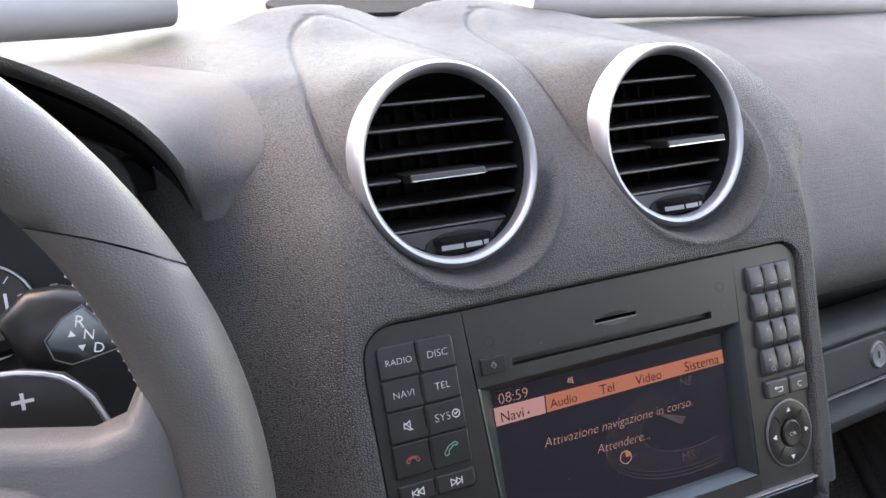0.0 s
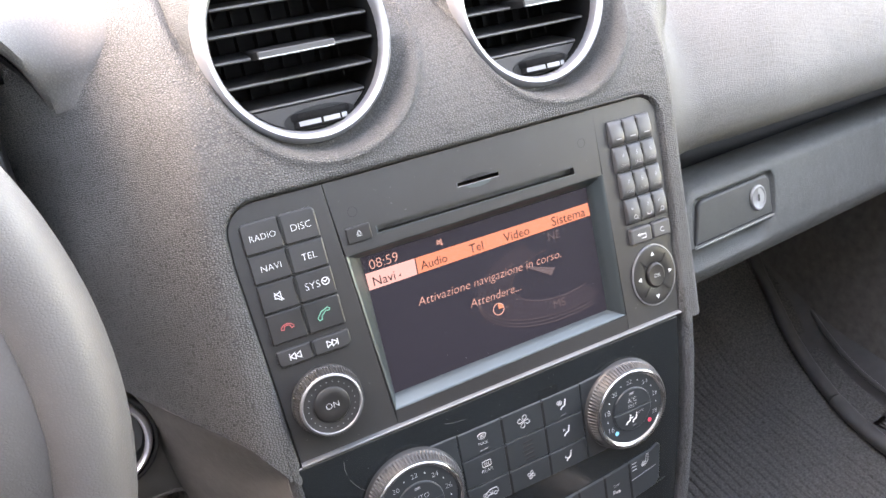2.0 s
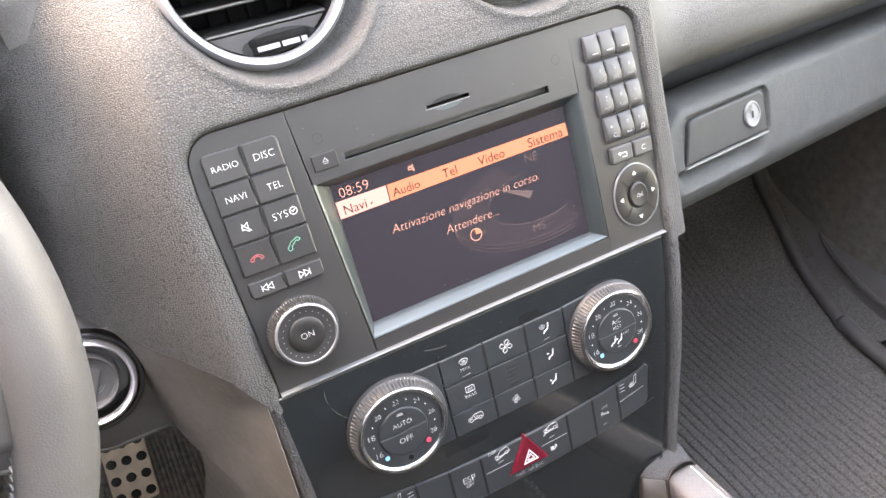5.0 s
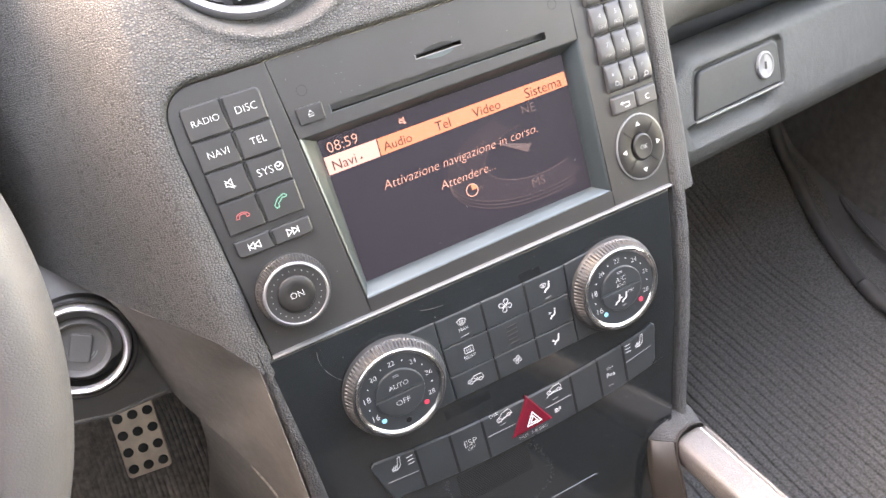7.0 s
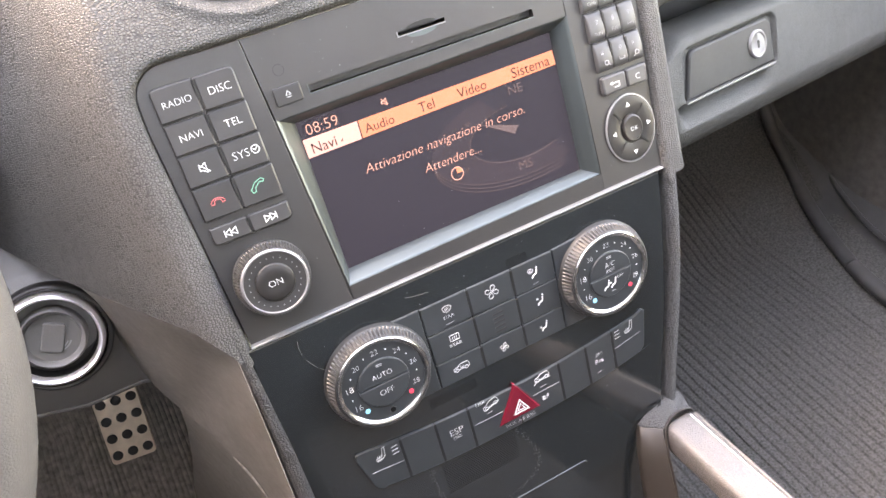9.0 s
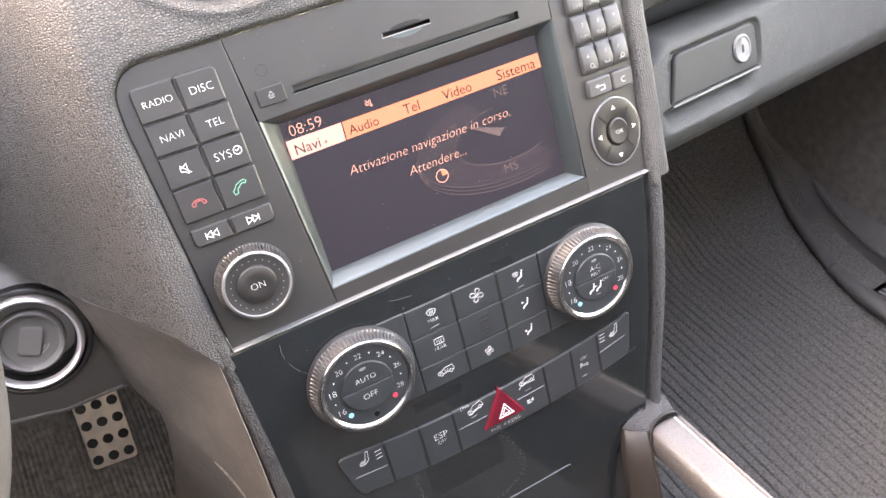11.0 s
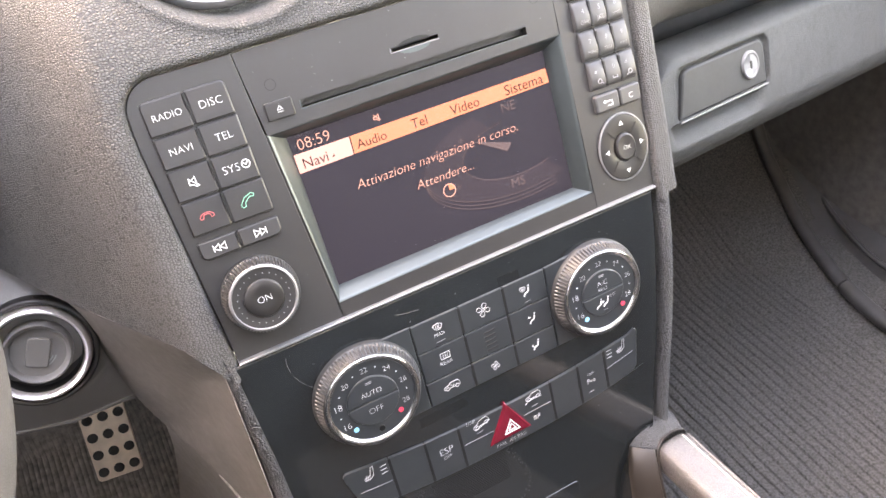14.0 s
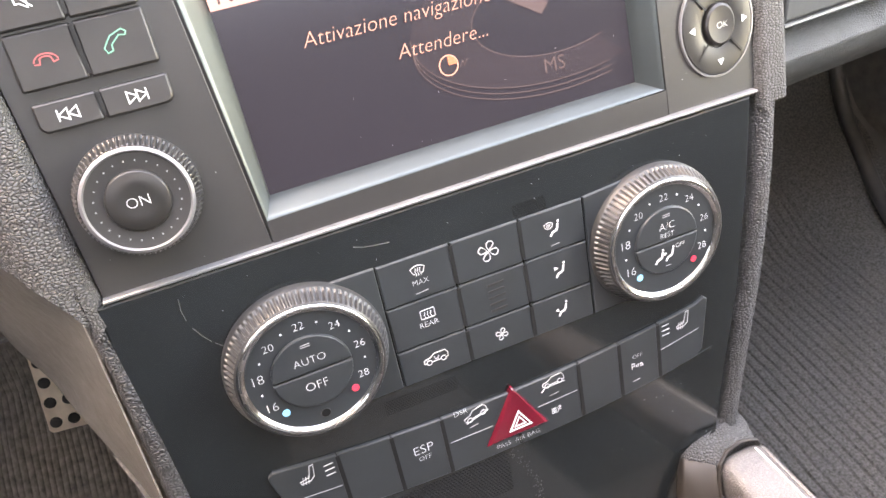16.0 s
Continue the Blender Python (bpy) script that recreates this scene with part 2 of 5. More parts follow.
def lathe(bm, cx, cz, profile, seg=48, squash=1.0, cap_first=False, cap_last=True):
    """Rings of (radius, y) round an axis along y."""
    rings = [[(cx + r * math.cos(2 * math.pi * k / seg), y, cz + r * squash * math.sin(2 * math.pi * k / seg)) for k in range(seg)] for r, y in profile]
    return loops(bm, rings, cap_first, cap_last)


def box(bm, x0, x1, y0, y1, z0, z1):
    m = Matrix.Translation(((x0 + x1) / 2, (y0 + y1) / 2, (z0 + z1) / 2)) @ Matrix.Diagonal((x1 - x0, y1 - y0, z1 - z0, 1))
    bmesh.ops.create_cube(bm, size=1, matrix=m)
    return bm


def tube(bm, pts, radii, seg=12, squash=(1.0, 1.0), up=(0, 0, 1)):
    """A tube along points."""
    rings, n = [], len(pts)
    for i, p in enumerate(pts):
        p = Vector(p)
        d = (Vector(pts[min(i + 1, n - 1)]) - Vector(pts[max(i - 1, 0)])).normalized()
        s = d.cross(Vector(up)).normalized()
        u = s.cross(d)
        r = radii[i] if isinstance(radii, (list, tuple)) else radii
        rings.append([p + s * (r * squash[0] * math.cos(2 * math.pi * k / seg)) + u * (r * squash[1] * math.sin(2 * math.pi * k / seg)) for k in range(seg)])
    return loops(bm, rings)


def ribbon(bm, lines, y, w):
    """Printed strokes of width w, just proud of the face at y; a line is a list of (x, z)."""
    for line in lines:
        pts = [Vector(p) for i, p in enumerate(line) if i == 0 or (Vector(p) - Vector(line[i - 1])).length > 1e-7]
        shut = len(pts) > 3 and (pts[0] - pts[-1]).length < 1e-6
        if shut:
            pts = pts[:-1]
        n, rings = len(pts), []
        for i, p in enumerate(pts):
            before = pts[i - 1] if (i or shut) else None
            after = pts[(i + 1) % n] if (i < n - 1 or shut) else None
            d = [(b - a).normalized() for a, b in ((before, p), (p, after)) if a is not None and b is not None]
            k = sum((Vector((-e.y, e.x)) for e in d), Vector((0, 0)))
            k = k / max(k.dot(Vector((-d[0].y, d[0].x))), 0.5) * w / 2
            rings.append([(p.x + k.x, y, p.y + k.y), (p.x - k.x, y, p.y - k.y), (p.x - k.x, y + 0.0003, p.y - k.y), (p.x + k.x, y + 0.0003, p.y + k.y)])
        if shut:
            rings.append(rings[0])
        loops(bm, rings, not shut, not shut)
    return bm


def arc(cx, cz, r, a0, a1, n=10, squash=1.0):
    return [(cx + r * math.cos(radians(a0 + (a1 - a0) * k / n)), cz + r * squash * math.sin(radians(a0 + (a1 - a0) * k / n))) for k in range(n + 1)]


def plate(bm, pts, y, thick=0.0003):
    return loops(bm, [[(a, y + thick, b) for a, b in pts], [(a, y, b) for a, b in pts]])


def writing(name, text, cx, cz, width, y, mat, parent, height=0.0, turn=0.0, shear=0.0, weight=-0.022):
    """Raised letters centred at (cx, cz) on a face at y, of the given width."""
    cu = bpy.data.curves.new(name, "FONT")
    cu.body, cu.size, cu.extrude, cu.resolution_u = text, 1.0, 0.0, 3
    cu.shear = shear
    cu.offset = weight
    tmp = bpy.data.objects.new(name, cu)
    me = bpy.data.meshes.new_from_object(tmp)
    bpy.data.objects.remove(tmp)
    bpy.data.curves.remove(cu)
    xy = np.array([v.co[:2] for v in me.vertices])
    lo, hi = xy.min(0), xy.max(0)
    s = width / (hi[0] - lo[0]) if width else height / (hi[1] - lo[1])
    m = Matrix.Translation((cx, y, cz)) @ Matrix.Rotation(radians(turn), 4, "Y") @ Matrix.Rotation(radians(90), 4, "X") @ Matrix.Diagonal((s, s, s, 1)) @ Matrix.Translation((-(lo[0] + hi[0]) / 2, -(lo[1] + hi[1]) / 2, 0))
    me.transform(m)
    me.materials.append(mat)
    ob = new(name, me)
    ob.parent = parent
    return ob


def smoothstep(a, b, x):
    t = min(max((x - a) / (b - a), 0.0), 1.0)
    return t * t * (3 - 2 * t)


def along(x, table):
    """A smooth curve through a short table of (x, value)."""
    if x <= table[0][0]:
        return table[0][1]
    for i in range(len(table) - 1):
        (x0, y0), (x1, y1) = table[i], table[i + 1]
        if x <= x1:
            d0 = (y1 - table[i - 1][1]) / (x1 - table[i - 1][0]) if i else (y1 - y0) / (x1 - x0)
            d1 = (table[i + 2][1] - y0) / (table[i + 2][0] - x0) if i + 2 < len(table) else (y1 - y0) / (x1 - x0)
            h = x1 - x0
            t = (x - x0) / h
            return (2 * t**3 - 3 * t * t + 1) * y0 + (t**3 - 2 * t * t + t) * h * d0 + (-2 * t**3 + 3 * t * t) * y1 + (t**3 - t * t) * h * d1
    return table[-1][1]


def sheet(bm, xs, zs, depth, keep=None, thick=0.004, bend=None):
    """A moulded skin y = depth(x, z) over a grid, with holes where keep() says no, and with thickness; bend() draws the grid to its edges."""
    front = {}
    back = {}
    cells = []
    for i in range(len(xs) - 1):
        for j in range(len(zs) - 1):
            if keep is None or keep((xs[i] + xs[i + 1]) / 2, (zs[j] + zs[j + 1]) / 2):
                cells.append((i, j))
    for i, j in cells:
        for c in ((i, j), (i + 1, j), (i + 1, j + 1), (i, j + 1)):
            if c not in front:
                x, z = bend(xs[c[0]], zs[c[1]]) if bend else (xs[c[0]], zs[c[1]])
                y = depth(x, z)
                front[c] = bm.verts.new((x, y, z))
                back[c] = bm.verts.new((x, y + thick, z))
    have = set(cells)
    for i, j in cells:
        q = ((i, j), (i + 1, j), (i + 1, j + 1), (i, j + 1))
        bm.faces.new([front[c] for c in q])
        bm.faces.new([back[c] for c in q[::-1]])
        for (di, dj), (a, b) in (((0, -1), (0, 1)), ((1, 0), (1, 2)), ((0, 1), (2, 3)), ((-1, 0), (3, 0))):
            if (i + di, j + dj) not in have:
                bm.faces.new((front[q[b]], front[q[a]], back[q[a]], back[q[b]]))
    return bm


def steps(a, b, d):
    n = max(int(round((b - a) / d)), 1)
    return [a + (b - a) * k / n for k in range(n + 1)]


# ---- dashboard ----
RADIO = [(-0.137, 0.0048), (0.1345, 0.0048), (0.1372, 0.09), (0.1370, 0.135)] + arc(0.1225, 0.1411, 0.0145, 0, 90, 6) + \
        [(0.09, 0.1555), (-0.09, 0.1535)] + arc(-0.1255, 0.1375, 0.0160, 90, 180, 6) + [(-0.1420, 0.125)]
VENTS = [(-0.0776, 0.2292, 0.0115), (0.0690, 0.2300, 0.0140)]
RX, RZ = 0.0518, 0.0552


def stack_skin(x, z):
    """The depth of the centre stack's skin below its vents' mounds."""
    y = along(z, [(-0.3, 0.030), (-0.15, 0.012), (-0.05, -0.001), (0.0, -0.003), (0.10, -0.003), (0.16, -0.003), (0.185, 0.001), (0.21, 0.010), (0.25, 0.034), (0.28, 0.066), (0.30, 0.100), (0.42, 0.396), (0.47, 0.52)])
    left = -0.150 + 0.02 * smoothstep(0.10, 0.30, z)
    if x < left:
        d = left - x
        y += 1.45 * d * d / (d + 0.02) * (1 - 0.75 * smoothstep(0.16, 0.30, z))
    right = 0.147
    if x > right:
        d = x - right
        y += 2.2 * d * d / (d + 0.012) * (1 - 0.86 * smoothstep(0.15, 0.23, z))
    return y


def fillet(a, b, k):
    """The nearer of two depths, with a rounded inner corner."""
    h = min(max(0.5 + 0.5 * (b - a) / k, 0.0), 1.0)
    return b + (a - b) * h - k * h * (1 - h)


MOUND = [(0.200, 0.0500), (0.2278, 0.0548), (0.2404, 0.0576), (0.2552, 0.0588), (0.2755, 0.0572), (0.2974, 0.0527), (0.330, 0.0400), (0.3595, 0.0220), (0.3700, 0.0080), (0.3730, 0.0)]


def stack_depth(x, z):
    y = stack_skin(x, z)
    for cx, cz, yr in VENTS:
        rho = math.hypot((x - cx) / RX, (z - cz) / RZ)
        if rho > 3.0:
            continue
        # below and beside the ring the skin is sunk behind a raised lip
        low = smoothstep(0.265, 0.222, z - 0.45 * (x - cx))
        lip = math.hypot((x - cx - 0.0050) / RX, (z - cz + 0.0015) / RZ)
        y += low * (smoothstep(1.125, 1.015, lip) * max(yr + 0.004 - y, 0) - 0.0016 * math.exp(-((lip - 1.165) / 0.034) ** 2) * smoothstep(yr + 0.03, yr + 0.01, y))
        # above it a mound rises out of the skin
        high = smoothstep(0.275, 0.335, z)
        rise = math.hypot((x - cx) / (RX * (1 - 0.06 * high)), (z - cz) / RZ)
        mound = yr + 0.010 + max(rise - 1.0, 0) * 0.105 + 0.060 * high
        y = fillet(mound, y, 0.009)
        # and a moulded groove runs round its arched outline
        e = along(z, MOUND) - abs(x - cx)
        slope = (along(z + 0.001, MOUND) - along(z - 0.001, MOUND)) / 0.002
        d = e / math.sqrt(1 + slope * slope) if z < 0.373 else -(z - 0.373) - max(abs(x - cx) - 0.01, 0)
        side = smoothstep(0.030, -0.030, x - cx) * 0.65 + 0.35
        keen = smoothstep(0.212, 0.240, z) * side
        y += keen * (0.0046 * math.exp(-(d / 0.0026) ** 2) - 0.0048 * smoothstep(-0.001, 0.009, d) * smoothstep(1.0, 1.25, rho))
    return y


def stack_keep(x, z):
    for cx, cz, yr in VENTS:
        if math.hypot((x - cx) / RX, (z - cz) / RZ) < 0.97:
            return False
    if z < 0.1575 and -0.1440 < x < 0.1392:
        return z > 0.1455 and (math.hypot(x + 0.1265, z - 0.1380) > 0.0176 and x < -0.1275 or x > 0.1225 and math.hypot(x - 0.1225, z - 0.1411) > 0.0166)
    if 0.238 < z < 0.26 and x < -0.222:
        return False
    return True


SKIN_END = [(0.0, -0.1455), (0.002, -0.1460), (0.0086, -0.1494), (0.0165, -0.1549), (0.026, -0.1622), (0.036, -0.1765), (0.045, -0.1915), (0.060, -0.216), (0.10, -0.268), (0.125, -0.300)]


def stack_bend(x, z):
    """Draws the left columns in to the skin's slanting lower edge."""
    if x >= -0.1442:
        return x, z
    return -0.1442 + (x + 0.1442) * (along(z, SKIN_END) + 0.1442) / -0.1558, z


dash = thing("dashboard", "black grained dashboard with round vents and soft pads", "dashboard")
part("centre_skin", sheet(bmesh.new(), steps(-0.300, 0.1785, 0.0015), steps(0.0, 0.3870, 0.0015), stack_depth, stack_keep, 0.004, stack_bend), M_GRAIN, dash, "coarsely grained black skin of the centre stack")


# rolled lip of the skin round the head unit, and the bands beside the climate panel
UP = [(0.1345, 0.0)] + RADIO[1:] + [(-0.1395, 0.06), (-0.1372, 0.0)]
part("radio_lip", loops(bmesh.new(), [[(x, y, z) for x, z in inset(UP, -d)] for d, y in ((0.0001, 0.010), (0.0003, 0.0008), (0.0012, -0.0012), (0.0022, -0.0028), (0.0036, -0.0034), (0.0060, -0.0031), (0.0075, 0.002))], False, False, False), M_GRAIN, dash, "rolled grained edge round the head unit")
BAND = ((0.0, 0.012), (0.0004, 0.002), (0.0016, -0.0012), (0.0045, -0.0030), (0.0085, -0.0026), (0.0110, 0.0005), (0.0122, 0.008), (0.0125, 0.030))
for name, line, s in (("left_band", [(-0.1378, 0.004), (-0.1363, -0.018), (-0.1335, -0.054), (-0.1322, -0.085), (-0.1320, -0.12), (-0.1325, -0.20)], -1), ("right_band", [(0.1345, 0.004), (0.1332, -0.03), (0.1305, -0.06), (0.1265, -0.09), (0.1172, -0.14), (0.1118, -0.172)], 1)):
    rings = []
    for x, z in line:
        sink = 0.0785 * max(-z, 0)
        rings.append([(x + s * (dx * (0.74 + 0.50 * smoothstep(0.0, -0.09, z) if s < 0 else 1.0) + 0.0004), y + sink, z) for dx, y in BAND])
    part(name, loops(bmesh.new(), rings, False, False, False), M_COLLAR, dash, "narrow grained band beside the climate panel")


def top_depth(x, z):
    return stack_depth(x, z)


part("top_skin", sheet(bmesh.new(), steps(-0.300, 0.1785, 0.004), steps(0.3870, 0.450, 0.004), top_depth), M_TOP, dash, "smooth black dash top below the windscreen")


def pad_shift(x, z):
    """The pad's lower edge dips towards the centre stack."""
    return 0.014 * smoothstep(0.285, 0.235, x) * smoothstep(0.115, 0.074, z)


def passenger_depth(x, z):
    z += 0.014 * smoothstep(0.285, 0.235, x) * smoothstep(0.100, 0.055, z)
    y = along(z, [(0.072, 0.175), (0.080, 0.140), (0.087, 0.117), (0.094, 0.103), (0.104, 0.094), (0.13, 0.087), (0.18, 0.098), (0.22, 0.118), (0.25, 0.143), (0.28, 0.175), (0.30, 0.203), (0.37, 0.340), (0.43, 0.50), (0.47, 0.60)])
    d = max(0.26 - x, 0) / 0.11
    blend = stack_skin(0.150, z) + 0.020 - 0.013 * smoothstep(0.16, 0.23, z)
    y = y + smoothstep(0.0, 1.0, d) * (min(blend, y) - y) * smoothstep(0.05, 0.17, z)
    return y + 0.06 * max(x - 0.35, 0)


part("passenger_pad", sheet(bmesh.new(), steps(0.150, 1.00, 0.006), steps(0.072, 0.450, 0.004), passenger_depth, None, 0.004, lambda x, z: (x, z - pad_shift(x, z))), M_PAD, dash, "smooth dark grey pad above the glove box")
# Black plate that puts the shade of the gap in as colour.
part("recess", box(bmesh.new(), 0.150, 0.99, 0.205, 0.210, 0.030, 0.110), M_DARK, dash, "black plate for the shade in the gap above the glove box lid")


def driver_depth(x, z):
    return top_depth(-0.300, z)


part("driver_top", sheet(bmesh.new(), steps(-0.75, -0.300, 0.006), steps(0.262, 0.450, 0.005), driver_depth), M_TOP, dash, "smooth black dash top over the instruments")

# ---- air vents ----
def air_vent(cx, cz, yr, slide):
    v = thing("air_vent", "round air vent with satin silver ring and black louvres", "air vent", PANEL @ pose(cx, yr, cz), "round vents of the centre stack")
    sq = RZ / RX
    part("ring", lathe(bmesh.new(), 0, 0, [(0.0546, 0.030), (0.0532, 0.012), (0.0518, 0.003), (0.0506, -0.0020), (0.0491, -0.0036), (0.0474, -0.0030), (0.0462, -0.0008), (0.0456, 0.0030), (0.0455, 0.0045)], 72, sq, False, False), M_SILVER, v, "satin silver ring")
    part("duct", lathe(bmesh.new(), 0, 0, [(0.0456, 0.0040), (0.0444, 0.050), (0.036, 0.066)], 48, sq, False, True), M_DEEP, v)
    # louvres, each as wide as the opening at its height
    for k in range(6):
        z = 0.0350 - 0.0134 * k
        half = 0.0450 * math.sqrt(max(1 - (z / (0.0450 * sq)) ** 2, 0.05)) - 0.0004
        bm = bmesh.new()
        sec = [(0.0115, z + 0.0010), (0.0108, z + 0.0004), (0.0108, z - 0.0004), (0.0115, z - 0.0011), (0.036, z + 0.0045), (0.036, z + 0.0062)]
        loops(bm, [[(-half, y, zz) for y, zz in sec], [(half, y, zz) for y, zz in sec]])
        blade = part("louvre", bm, M_LOUVRE, v)
        # Paler strip draws the highlight along the louvre's front.
        part("nose", box(bmesh.new(), -half + 0.0006, half - 0.0006, 0.0100, 0.0109, z - 0.0005, z + 0.0005), M_SILL, blade, "paler front edge, its highlight put in as colour")
    for k in range(7):
        x = -0.034 + 0.0113 * k
        h = 0.0425 * sq * math.sqrt(1 - (x / 0.0425) ** 2)
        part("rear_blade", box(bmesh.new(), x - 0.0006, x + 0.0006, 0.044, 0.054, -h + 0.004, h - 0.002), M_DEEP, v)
    # lower lip with the thumbwheel
    zl = -0.0335
    bm = bmesh.new()
    pts = [(0.0446 * math.cos(a), 0.0446 * sq * math.sin(a)) for a in [math.asin(zl / (0.0446 * sq)) + (-math.pi - 2 * math.asin(zl / (0.0446 * sq))) * k / 24 for k in range(25)]]
    loops(bm, [[(x, 0.030, z) for x, z in pts], [(x, 0.0105 + (z - zl) * 0.12, z) for x, z in pts], [(x * 0.985, 0.0095 + (z - zl) * 0.12, z * 0.99 - 0.0003) for x, z in pts]])
    part("lower_lip", bm, M_FACE, v)
    # Flat black oval, slightly proud, drawing the shade round the thumbwheel.
    part("recess_shade", plate(bmesh.new(), [(0.0212 * math.cos(a) + 0.004, -0.0425 + 0.0070 * math.sin(a)) for a in [2 * math.pi * k / 32 for k in range(32)]], 0.0078, 0.002), M_DARK, v)
    bm = bmesh.new()
    rings = []
    n = 72
    for j, (rr, dz) in enumerate(((0.90, -0.0042), (1.0, -0.0036), (1.0, -0.0028), (0.97, -0.0026), (0.97, 0.0003), (1.0, 0.0005), (1.03, 0.0014), (1.03, 0.0034), (0.94, 0.0046))):
        row = []
        for k in range(n + 1):
            a = math.pi + math.pi * k / n
            t = 1 - (0.05 if (k % 2 and j in (1, 2, 5, 6, 7)) else 0)
            row.append((0.004 + 0.0165 * rr * t * math.cos(a), 0.0085 + 0.0075 * rr * t * math.sin(a), -0.0425 + dz))
        rings.append(row)
    loops(bm, rings, True, True, False)
    wheel = part("thumbwheel", bm, M_DEEP, v, "ribbed black thumbwheel")
    for a0, a1 in ((215, 262), (267, 302), (307, 325)):
        bm = bmesh.new()
        rows = []
        for dz in (-0.0024, 0.0002):
            rows.append([(0.004 + 0.0168 * math.cos(radians(a0 + (a1 - a0) * k / 6)), 0.0085 + 0.0078 * math.sin(radians(a0 + (a1 - a0) * k / 6)), -0.0425 + dz) for k in range(7)])
        loops(bm, rows, False, False, False)
        part("mark", bm, M_GREYPRINT, wheel)
    # sliding tab on the fourth louvre
    bm = bmesh.new()
    zt = -0.0050
    sec = [(-0.0045, zt - 0.0022), (-0.0050, zt), (-0.0042, zt + 0.0016), (0.020, zt + 0.0050), (0.020, zt + 0.001)]
    loops(bm, [[(slide - 0.0215, y + 0.006, z) for y, z in sec], [(slide - 0.0205, y, z) for y, z in sec], [(slide + 0.0205, y, z) for y, z in sec], [(slide + 0.0215, y + 0.006, z) for y, z in sec]])
    tab = part("slider", bm, M_DEEP, v, "black slider with a bright edge")
    part("bright_edge", slab(bmesh.new(), rounded(slide - 0.0208, slide + 0.0208, zt - 0.0023, zt + 0.0015, 0.0006, 2), -0.0058, -0.0040, 0.0006), M_KNURL, tab, "glossy dark front edge")
    part("bright_line", box(bmesh.new(), slide - 0.0204, slide + 0.0204, -0.0060, -0.0056, zt - 0.0021, zt - 0.0016), M_CHROME, tab)
    return v


for (cx, cz, yr), slide in zip(VENTS, (-0.0035, 0.0115)):
    air_vent(cx, cz, yr, slide)

# ---- head unit ----
unit = thing("head_unit", "black navigation head unit with colour display and keys", "car radio")


def split(pts, x0, x1):
    """The part of a convex outline between two upright lines."""
    def cut(poly, c, side):
        out = []
        for i in range(len(poly)):
            p, q = poly[i], poly[(i + 1) % len(poly)]
            a, b = (p[0] - c) * side, (q[0] - c) * side
            if a >= 0:
                out.append(p)
            if a * b < 0:
                t = a / (a - b)
                out.append((c, p[1] + (q[1] - p[1]) * t))
        return out
    return cut(cut(pts, x0, 1), x1, -1)


left_col = split(RADIO, -1, -0.0880)
left_col = [p if p[0] < -0.0881 or p[1] > 0.1 else (-0.0780, p[1]) for p in left_col]
part("left_keypad_plate", slab(bmesh.new(), left_col, 0.0, 0.02, 0.0003), M_FACE, unit)
right_col = split(RADIO, 0.0885, 1)
right_col = [p if p[0] > 0.0886 or p[1] > 0.1 else (0.0912, p[1]) for p in right_col]
part("right_keypad_plate", slab(bmesh.new(), right_col, 0.0, 0.02, 0.0003), M_FACE, unit)
# upper middle plate with card slot and disc slot
OUT = [(-0.0842, 0.1118), (0.0895, 0.1140), (0.0903, 0.0180), (-0.0775, 0.0155)]
INN = [(-0.0735, 0.1062), (0.0800, 0.1066), (0.0812, 0.0232), (-0.0730, 0.0228)]
DISP_Y = 0.008
bm = bmesh.new()
sx0, sx1, sz0, sz1 = -0.0630, 0.0690, 0.1192, 0.1236
cx0, cx1, cz0, cz1 = -0.0105, 0.0172, 0.1316, 0.1340
xs = [-0.0858, sx0, cx0, cx1, sx1, 0.0888]
zs = [0.1118, sz0, sz1, cz0, cz1, 0.1545]
vs = {}
for i, x in enumerate(xs):
    for j, z in enumerate(zs):
        px, pz = x, z
        if i == 0:
            px = -0.0842 + (-0.0876 + 0.0842) * (z - 0.1118) / 0.0427
        if j == 0:
            pz = 0.1118 + 0.0022 * (x + 0.0842) / 0.1737
        if j == 5:
            pz = 0.1533 + 0.0020 * (x + 0.0876) / 0.1758
        vs[i, j] = bm.verts.new((px, 0.0, pz))
for i in range(5):
    for j in range(5):
        hole = (j == 1 and 1 <= i <= 3) or (j == 3 and i == 2)
        if not hole:
            bm.faces.new((vs[i, j], vs[i + 1, j], vs[i + 1, j + 1], vs[i, j + 1]))
edge = [e for e in bm.edges if e.is_boundary]
ret = bmesh.ops.extrude_edge_only(bm, edges=edge)
for v in ret["geom"]:
    if isinstance(v, bmesh.types.BMVert):
        v.co.y += 0.014
part("upper_plate", bm, M_FACE, unit)
part("slot_back", box(bmesh.new(), -0.066, 0.072, 0.013, 0.015, 0.115, 0.137), M_DARK, unit)
part("disc_slot_felt", slab(bmesh.new(), [(sx0, sz0 + 0.0006), (sx1, sz0 + 0.0006), (sx1, sz1), (sx0, sz1)], 0.004, 0.010, 0.0003), M_RUBBER, unit, "dusty black felt lip in the disc slot")
part("disc_slot_edge", ribbon(bmesh.new(), [[(sx0 - 0.0004, sz1), (sx0 - 0.0004, sz0), (sx1, sz0)]], -0.0002, 0.0006), M_BEZEL, unit)
part("memory_card", plate(bmesh.new(), arc(0.0033, 0.1314, 0.0088, 180, 360, 14, 0.30), -0.00015), M_BEZEL, unit, "grey edge of a memory card")
# Flat black plate: shade of the finger dent, given as colour.
part("dent_shade", plate(bmesh.new(), arc(0.0033, 0.1340, 0.0090, 0, 180, 14, 0.26), -0.00015), M_DARK, unit)
